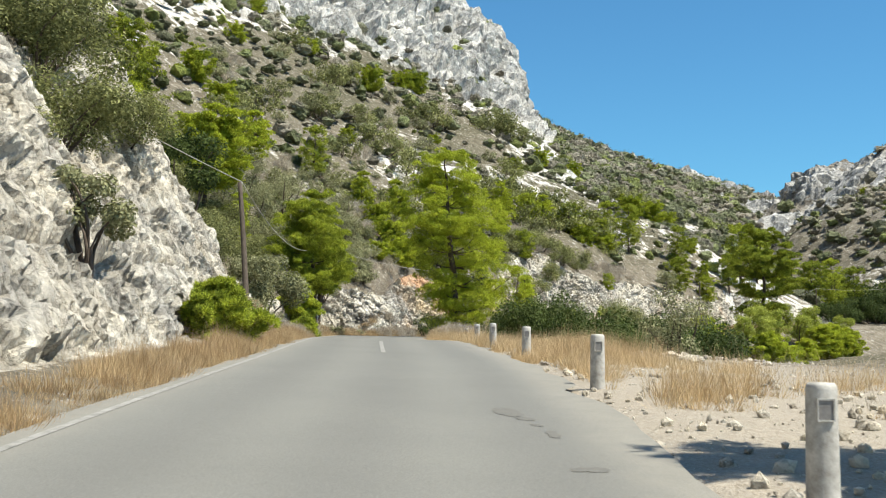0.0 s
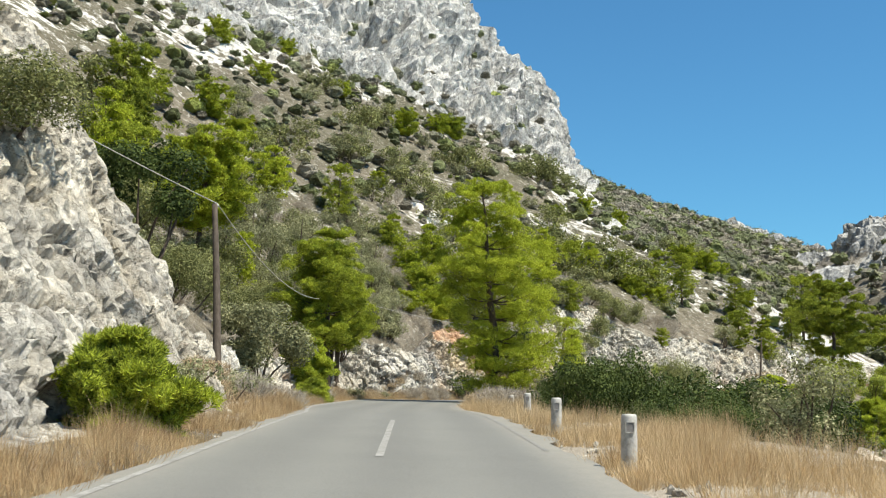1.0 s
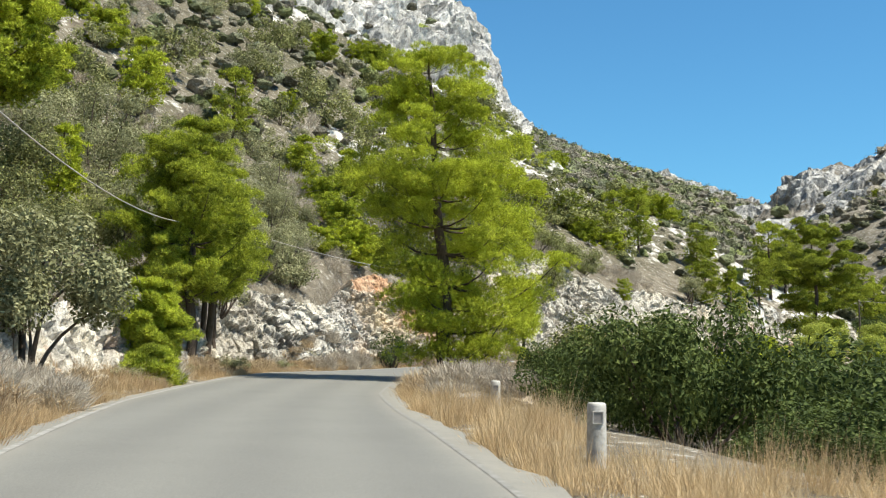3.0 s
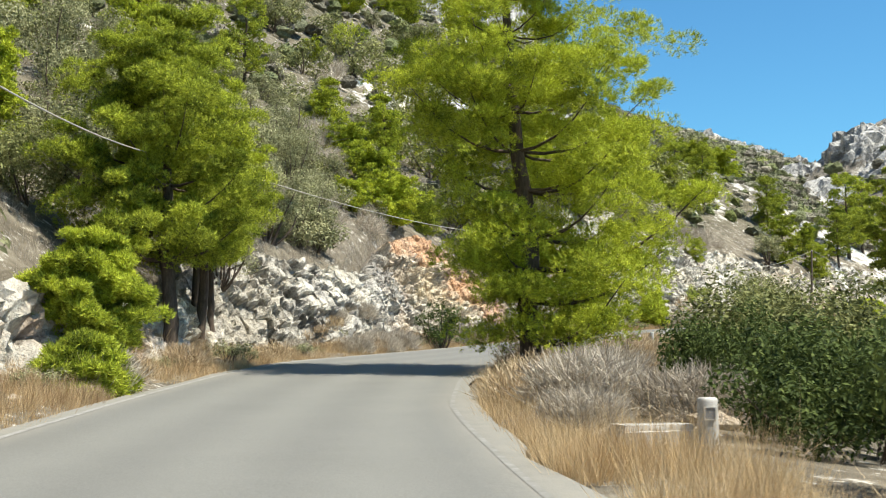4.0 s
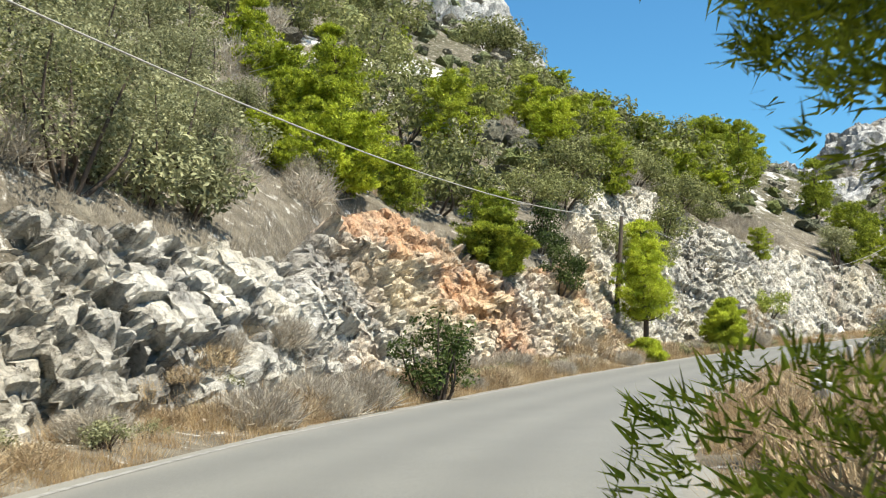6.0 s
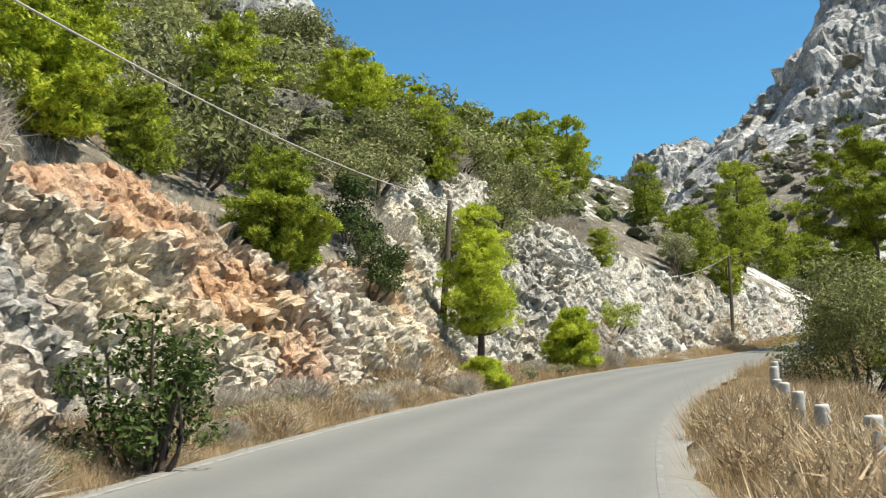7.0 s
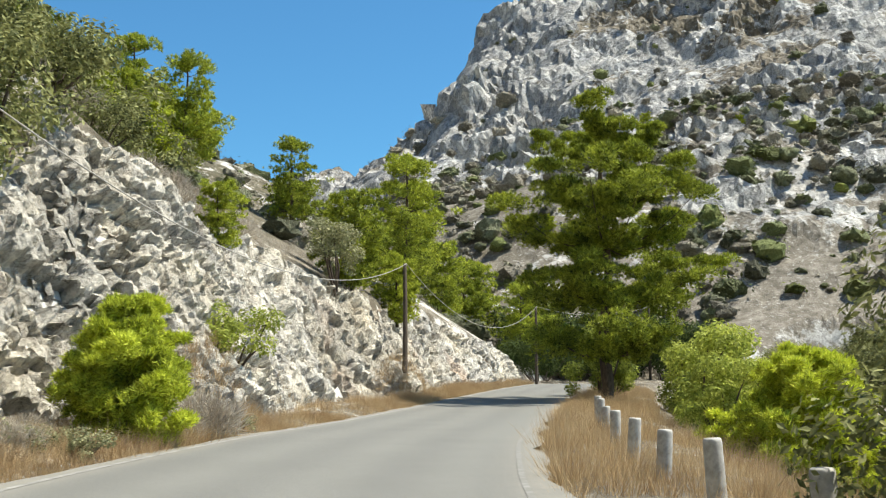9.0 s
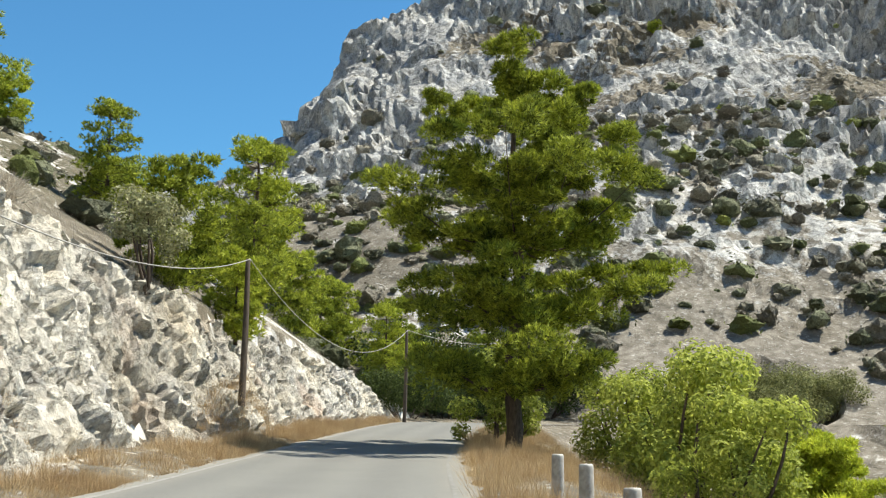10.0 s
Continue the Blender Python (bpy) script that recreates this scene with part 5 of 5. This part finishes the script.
# ---- grass ----
def grass(name, label, spots, r, mat, high, per=13):
    """Tufts of dry grass at spots (x, y)."""
    z = ground_z(spots[:, 0], spots[:, 1])
    n = len(spots) * per
    w = np.repeat(np.arange(len(spots)), per)
    field = waves(np.stack([spots[:, 0] / 1.6, spots[:, 1] / 1.6, np.zeros(len(spots))], 1), 93, 3)
    out = r.normal(0, 1, (n, 3)) * (1, 1, 0)
    foot = np.stack([spots[w, 0], spots[w, 1], z[w] - 0.03], 1) + out * 0.075
    tall = high * (0.72 + 0.45 * field[w]) * r.uniform(0.45, 1.1, n)
    tall = np.where(r.random(n) < 0.06, tall * 1.5, tall)
    sway = 0.16 * np.stack([np.sin(field * 5), np.cos(field * 4), np.zeros(len(spots))], 1)
    d = unit(r.normal(0, 0.2, (n, 3)) + out * 0.22 + sway[w] + (0, 0, 1))
    side = unit(np.cross(d, r.normal(size=(n, 3)))) * (0.002 + 0.0032 * r.random((n, 1)))
    tip = foot + d * tall[:, None] + r.normal(0, 0.10, (n, 3)) * tall[:, None]
    v = np.stack([foot - side, foot + side, tip], 1).reshape(-1, 3)
    f = np.arange(n * 3).reshape(-1, 3)
    tagged(new(name, mesh_of(name, v, f, mat)), label, "grass", kind="stuff")


def verge_spots(r, n, a, b, left, near, far, clump, bare=-0.9):
    """Spots along one side of the road, between two distances from its edge, thicker in clumps."""
    sel = np.where((PTS[:, 1] > a) & (PTS[:, 1] < b))[0]
    i = r.choice(sel, n)
    d = near + (far - near) * r.random(n) ** 1.3
    o = OL[i] - d if left else OR[i] + d
    along = r.uniform(-0.5, 0.5, n)
    x = PTS[i, 0] + RIGHT[i, 0] * o + TAN[i, 0] * along
    y = PTS[i, 1] + RIGHT[i, 1] * o + TAN[i, 1] * along
    thick = waves(np.stack([x / clump, y / clump, np.zeros(n)], 1), 88, 3)
    keep = thick > r.uniform(bare, 0.5, n)
    return np.stack([x, y], 1)[keep]


r = np.random.default_rng(31)
grass("dry_grass_verge", "tall straw-coloured dry grass along the inner verge", np.vstack([verge_spots(r, 4200, 5, 50, True, 0.15, 1.5, 1.6, -0.7), verge_spots(r, 13500, 50, 182, True, 0.15, 2.6, 1.6, -0.7), verge_spots(r, 5500, 118, 182, True, 0.1, 1.7, 1.6, -0.8)]), r, STRAW, 0.55, 19)
grass("dry_grass_verge", "tall golden dry grass around the road posts", np.vstack([verge_spots(r, 4600, 26, 46, False, 0.35, 4.4, 1.8, -0.35), verge_spots(r, 1500, 46, 64, False, 0.35, 2.2, 1.8, -0.3), verge_spots(r, 1700, 15, 28, False, 0.9, 7.0, 1.2, 0.05)]), r, STRAW, 0.72, 24)
grass("dry_grass_verge", "tall golden dry grass around the road posts", verge_spots(r, 15000, 62, 175, False, 0.3, 4.2, 1.6, -0.75), r, STRAW, 0.66, 19)
grass("dry_grass_slope", "thin pale dry grass on the slopes", np.vstack([verge_spots(r, 9000, 50, 180, True, 4, 22, 4.0), verge_spots(r, 9000, 60, 122, True, 3.6, 13, 3.0), verge_spots(r, 6000, 128, 186, True, 8, 24, 3.0), verge_spots(r, 4500, 4, 150, False, 4, 20, 4.0)]), r, TWIG, 0.5, 7)


# ---- road posts ----
def make_post(label, group, high, radius, window):
    """A concrete guard post with a rounded top and, on some, a sunk reflector window."""
    post = thing("road_post", label, "guard post", group)
    prof = [(-0.3, 1.06), (0.0, 1.04), (high * 0.5, 1.0), (high - 0.05, 0.97), (high - 0.02, 0.93), (high, 0.80), (high + 0.004, 0.0)]
    a = np.linspace(0, 2 * np.pi, 20, endpoint=False)
    wob = 1 + 0.02 * np.sin(a * 3 + 1) + 0.015 * np.sin(a * 5)
    v = np.array([(radius * k * w * math.cos(t), radius * k * w * math.sin(t), z) for z, k in prof for t, w in zip(a, wob)])
    f = np.array([(i * 20 + j, i * 20 + (j + 1) % 20, (i + 1) * 20 + (j + 1) % 20, (i + 1) * 20 + j) for i in range(len(prof) - 1) for j in range(20)])
    part("shaft", mesh_of("shaft", v, f, CONCRETE, True), post)
    if window:
        bm = bmesh.new()
        for cx, cz, sx, sz in ((0, 0.075, 0.062, 0.006), (0, -0.075, 0.062, 0.006), (0.058, 0, 0.005, 0.08), (-0.058, 0, 0.005, 0.08)):
            q = bmesh.ops.create_cube(bm, size=1, matrix=Matrix.Translation((cx - 0.01, -radius * 0.97, high - 0.19 + cz)) @ Matrix.Diagonal((sx * 2, 0.035, sz * 2, 1)))
        me = bpy.data.meshes.new("reflector_frame")
        bm.to_mesh(me)
        bm.free()
        me.materials.append(CONCRETE)
        part("reflector_frame", me, post, "raised white rim")
        bm = bmesh.new()
        bmesh.ops.create_cube(bm, size=1, matrix=Matrix.Translation((-0.01, -radius * 0.93, high - 0.19)) @ Matrix.Diagonal((0.112, 0.03, 0.15, 1)))
        me = bpy.data.meshes.new("reflector")
        bm.to_mesh(me)
        bm.free()
        me.materials.append(REFLECTOR)
        part("reflector", me, post, "dull grey reflector panel")
    return post


first = stand(make_post("white concrete guard post with a grey reflector window in dry grass", "guard posts with reflectors", 0.86, 0.115, True), 2.62, 8.3, 0.0, 0.0)
for x, y, h in ((2.36, 18.3, 1.0), (1.95, 28.3, 0.96), (1.5, 37.0, 0.95), (1.3, 47.6, 0.9), (1.12, 59.8, 0.88), (0.85, 70.0, 0.8)):
    again(first, x, y, 0.03 * x, 1.0, 0.0, h)
plain = None
for k in range(17):
    y = 93.0 + k * 2.95
    i = int(np.argmin(np.abs(PTS[:, 1] - y)))
    o = OR[i] + 2.25 - 0.04 * k
    x, yy = PTS[i, 0] + RIGHT[i, 0] * o, PTS[i, 1] + RIGHT[i, 1] * o
    tilt = Matrix.Rotation(radians(rng.uniform(-4, 4)), 4, 'X') @ Matrix.Rotation(radians(rng.uniform(-4, 3)), 4, 'Y')
    m = Matrix.Translation((x, yy, height_at(x, yy))) @ tilt
    if plain is None:
        plain = make_post("round weathered white concrete guard post along the outer bend", "round guard posts", 0.80, 0.11, False)
        plain.matrix_basis = m
    else:
        copy_thing(plain, m @ Matrix.Diagonal((1, 1, rng.uniform(0.86, 1.05), 1)))


def concrete_block(x, y, turn):
    """A weathered concrete block sunk in the verge."""
    bm = bmesh.new()
    bmesh.ops.create_cube(bm, size=1, matrix=Matrix.Diagonal((0.95, 0.55, 0.62, 1)))
    bmesh.ops.bevel(bm, geom=bm.edges[:], offset=0.05, segments=2, affect='EDGES')
    k = np.random.default_rng(12)
    for q in bm.verts:
        q.co += Vector(k.normal(0, 0.012, 3))
    me = bpy.data.meshes.new("concrete_block")
    bm.to_mesh(me)
    bm.free()
    me.materials.append(CONCRETE)
    ob = tagged(new("concrete_block", me), "pale weathered concrete block sunk beside a guard post", "concrete block")
    ob.matrix_basis = Matrix.Translation((x, y, height_at(x, y) + 0.12)) @ Matrix.Rotation(turn, 4, 'Z')


concrete_block(0.55, 60.05, 0.25)


# ---- utility poles and their cable ----
def make_pole(x, y, z0, top, label):
    """A tarred wooden pole from its foot to its top, with an insulator."""
    pole = thing("utility_pole", label, "utility pole", "utility poles")
    pole.location = (x, y, z0)
    tx, ty, tz = top[0] - x, top[1] - y, top[2] - z0
    u = np.linspace(-0.06, 1, 12)
    line = np.stack([u * tx + 0.03 * np.sin(u * 3), u * ty, u * tz], 1)
    v, f = tube(line, 0.135 - 0.045 * u, 12)
    cap = np.arange(12)[::-1] + 11 * 12
    n = len(v)
    v = np.vstack([v, line[-1:] + (0, 0, 0.03)])
    f = np.vstack([f, [(11 * 12 + j, 11 * 12 + (j + 1) % 12, n, n) for j in range(12)]])
    tri = f[f[:, 2] == f[:, 3]][:, :3]
    quad = f[f[:, 2] != f[:, 3]]
    me = bpy.data.meshes.new("shaft")
    me.from_pydata(v.tolist(), [], quad.tolist() + tri.tolist())
    me.materials.append(POLE_WOOD)
    for pl in me.polygons:
        pl.use_smooth = True
    part("shaft", me, pole)
    prof = [(0.0, 0.012), (0.05, 0.012), (0.055, 0.035), (0.09, 0.04), (0.1, 0.03), (0.13, 0.035), (0.15, 0.015), (0.152, 0.001)]
    a = np.linspace(0, 2 * np.pi, 10, endpoint=False)
    v = np.array([(tx + 0.1 + q * math.cos(t), ty + q * math.sin(t), tz - 0.12 + z) for z, q in prof for t in a])
    f = np.array([(i * 10 + j, i * 10 + (j + 1) % 10, (i + 1) * 10 + (j + 1) % 10, (i + 1) * 10 + j) for i in range(len(prof) - 1) for j in range(10)])
    part("insulator", mesh_of("insulator", v, f, CONCRETE, True), pole, "small pale insulator")
    v, f = tube([(tx - 0.05, ty, tz - 0.10), (tx + 0.12, ty, tz - 0.10)], [0.015, 0.015], 6)
    part("bracket", mesh_of("bracket", v, f, STEEL, True), pole, "short steel bracket")
    return pole


TOPS = [(-24.0, 30.0, 16.5), (-8.86, 48.3, 8.45), (-9.6, 84.6, 9.0), (8.33, 127.6, 10.2), (36.4, 162.3, 11.4), (60.3, 184.8, 11.9), (84.0, 199.0, 14.0)]
FEET = [(-24.0, 30.0), (-8.1, 46.4), (-9.75, 84.9), (7.65, 126.6), (35.9, 161.3), (60.3, 184.8), (84.0, 199.0)]
for (x, y), top in zip(FEET, TOPS):
    make_pole(x, y, height_at(x, y), top, "dark weathered wooden utility pole carrying a single cable")
for (a, b), sag in zip(zip(TOPS[:-1], TOPS[1:]), (0.5, 1.3, 1.0, 2.3, 2.4, 0.8)):
    u = np.linspace(0, 1, 40)[:, None]
    line = np.array(a) + (np.array(b) - np.array(a)) * u - np.array((0, 0, 1)) * sag * 4 * u * (1 - u) + (0.1, 0, 0.02)
    v, f = tube(line, np.full(40, 0.016), 6)
    tagged(new("overhead_cable", mesh_of("overhead_cable", v, f, STEEL, True)), "pale sagging overhead cable strung between wooden poles", "cable", "overhead cables")


# ---- loose stones ----
def stone_mesh(seed):
    bm = bmesh.new()
    bmesh.ops.create_icosphere(bm, subdivisions=2, radius=0.5)
    v = np.array([q.co[:] for q in bm.verts])
    k, e = blocks(v * 1.6 + seed * 7.3, seed)
    v = v * (1 + 0.45 * k)[:, None] * (1.15, 0.9, 0.65)
    for q, co in zip(bm.verts, v):
        q.co = co
    me = bpy.data.meshes.new("stone")
    bm.to_mesh(me)
    bm.free()
    me.materials.append(ROCK)
    weight(me, "joint", np.ones(len(v)))
    weight(me, "cream", np.full(len(v), 0.15))
    weight(me, "tone", np.full(len(v), 0.4 + 0.06 * seed))
    weight(me, "stain", np.full(len(v), 0.12 * (seed % 3)))
    return me


STONES = [stone_mesh(k) for k in range(1, 7)]
for k in range(120):
    if k < 90:
        i = int(rng.uniform(200, 420))
        o = OL[i] - rng.uniform(1.1, 2.5)
        size = rng.uniform(0.12, 0.5) * rng.uniform(0.6, 1.2)
    else:
        i = int(rng.uniform(150, 220))
        o = OR[i] + rng.uniform(1.5, 8)
        size = rng.uniform(0.1, 0.35)
    x, y = PTS[i, 0] + RIGHT[i, 0] * o, PTS[i, 1] + RIGHT[i, 1] * o
    st = new("loose_stone", STONES[k % 6])
    st.matrix_basis = Matrix.Translation((x, y, height_at(x, y) + 0.16 * size)) @ Euler((rng.uniform(-0.3, 0.3), rng.uniform(-0.3, 0.3), rng.uniform(0, 6))).to_matrix().to_4x4() @ Matrix.Scale(size, 4)
    tagged(st, "loose pale limestone block at the roadside", "stone", "loose roadside stones")

for x, y, size in ((7.9, 99.6, 1.1), (8.6, 101.2, 0.8), (0.3, 61.8, 0.6), (1.9, 65.4, 0.5), (2.5, 65.0, 0.7), (4.6, 29.0, 0.5), (5.0, 29.6, 0.6), (5.5, 29.2, 0.45), (5.8, 30.0, 0.7), (5.3, 30.4, 0.4), (6.2, 29.6, 0.5),
                   (4.2, 29.9, 0.35), (6.6, 30.5, 0.5), (4.8, 22.3, 0.4), (5.3, 22.0, 0.3), (4.3, 21.8, 0.25)):
    st = new("boulder", STONES[int(x * 10) % 6])
    st.matrix_basis = Matrix.Translation((x, y, height_at(x, y) + 0.14 * size)) @ Matrix.Rotation(x * 5, 4, 'Z') @ Matrix.Diagonal((size, size, size * 0.8, 1))
    tagged(st, "pale angular limestone boulder lying in dry grass", "boulder", "roadside boulders")


def lay_by_stones():
    """Small pale stones strewn over the gravel, too many to count."""
    k = np.random.default_rng(77)
    bm = bmesh.new()
    bmesh.ops.create_icosphere(bm, subdivisions=1, radius=0.5)
    ball = np.array([q.co[:] for q in bm.verts])
    faces = np.array([[q.index for q in f.verts] for f in bm.faces])
    bm.free()
    sel = np.where((PTS[:, 1] > 5) & (PTS[:, 1] < 36))[0]
    i = k.choice(sel, 2600)
    o = OR[i] + 0.35 + 9.5 * k.random(2600) ** 1.2
    x = PTS[i, 0] + RIGHT[i, 0] * o + k.uniform(-0.3, 0.3, 2600)
    y = PTS[i, 1] + k.uniform(-0.3, 0.3, 2600)
    z = ground_z(x, y)
    size = 0.025 + 0.17 * k.random(2600) ** 4
    v = ball[None] * (1 + k.normal(0, 0.16, (2600, len(ball), 1))) * (size[:, None] * k.uniform(0.6, 1.2, (2600, 3)))[:, None]
    v = v + np.stack([x, y, z + 0.12 * size], 1)[:, None]
    f = faces[None] + (np.arange(2600) * len(ball))[:, None, None]
    me = mesh_of("lay_by_stones", v.reshape(-1, 3), f.reshape(-1, 3), ROCK)
    for name, value in (("joint", 1.0), ("cream", 0.2), ("tone", 0.45), ("stain", 0.05)):
        weight(me, name, np.full(2600 * len(ball), value))
    tagged(new("lay_by_stones", me), "small pale stones strewn over the dusty lay-by", "stones", kind="stuff")


lay_by_stones()
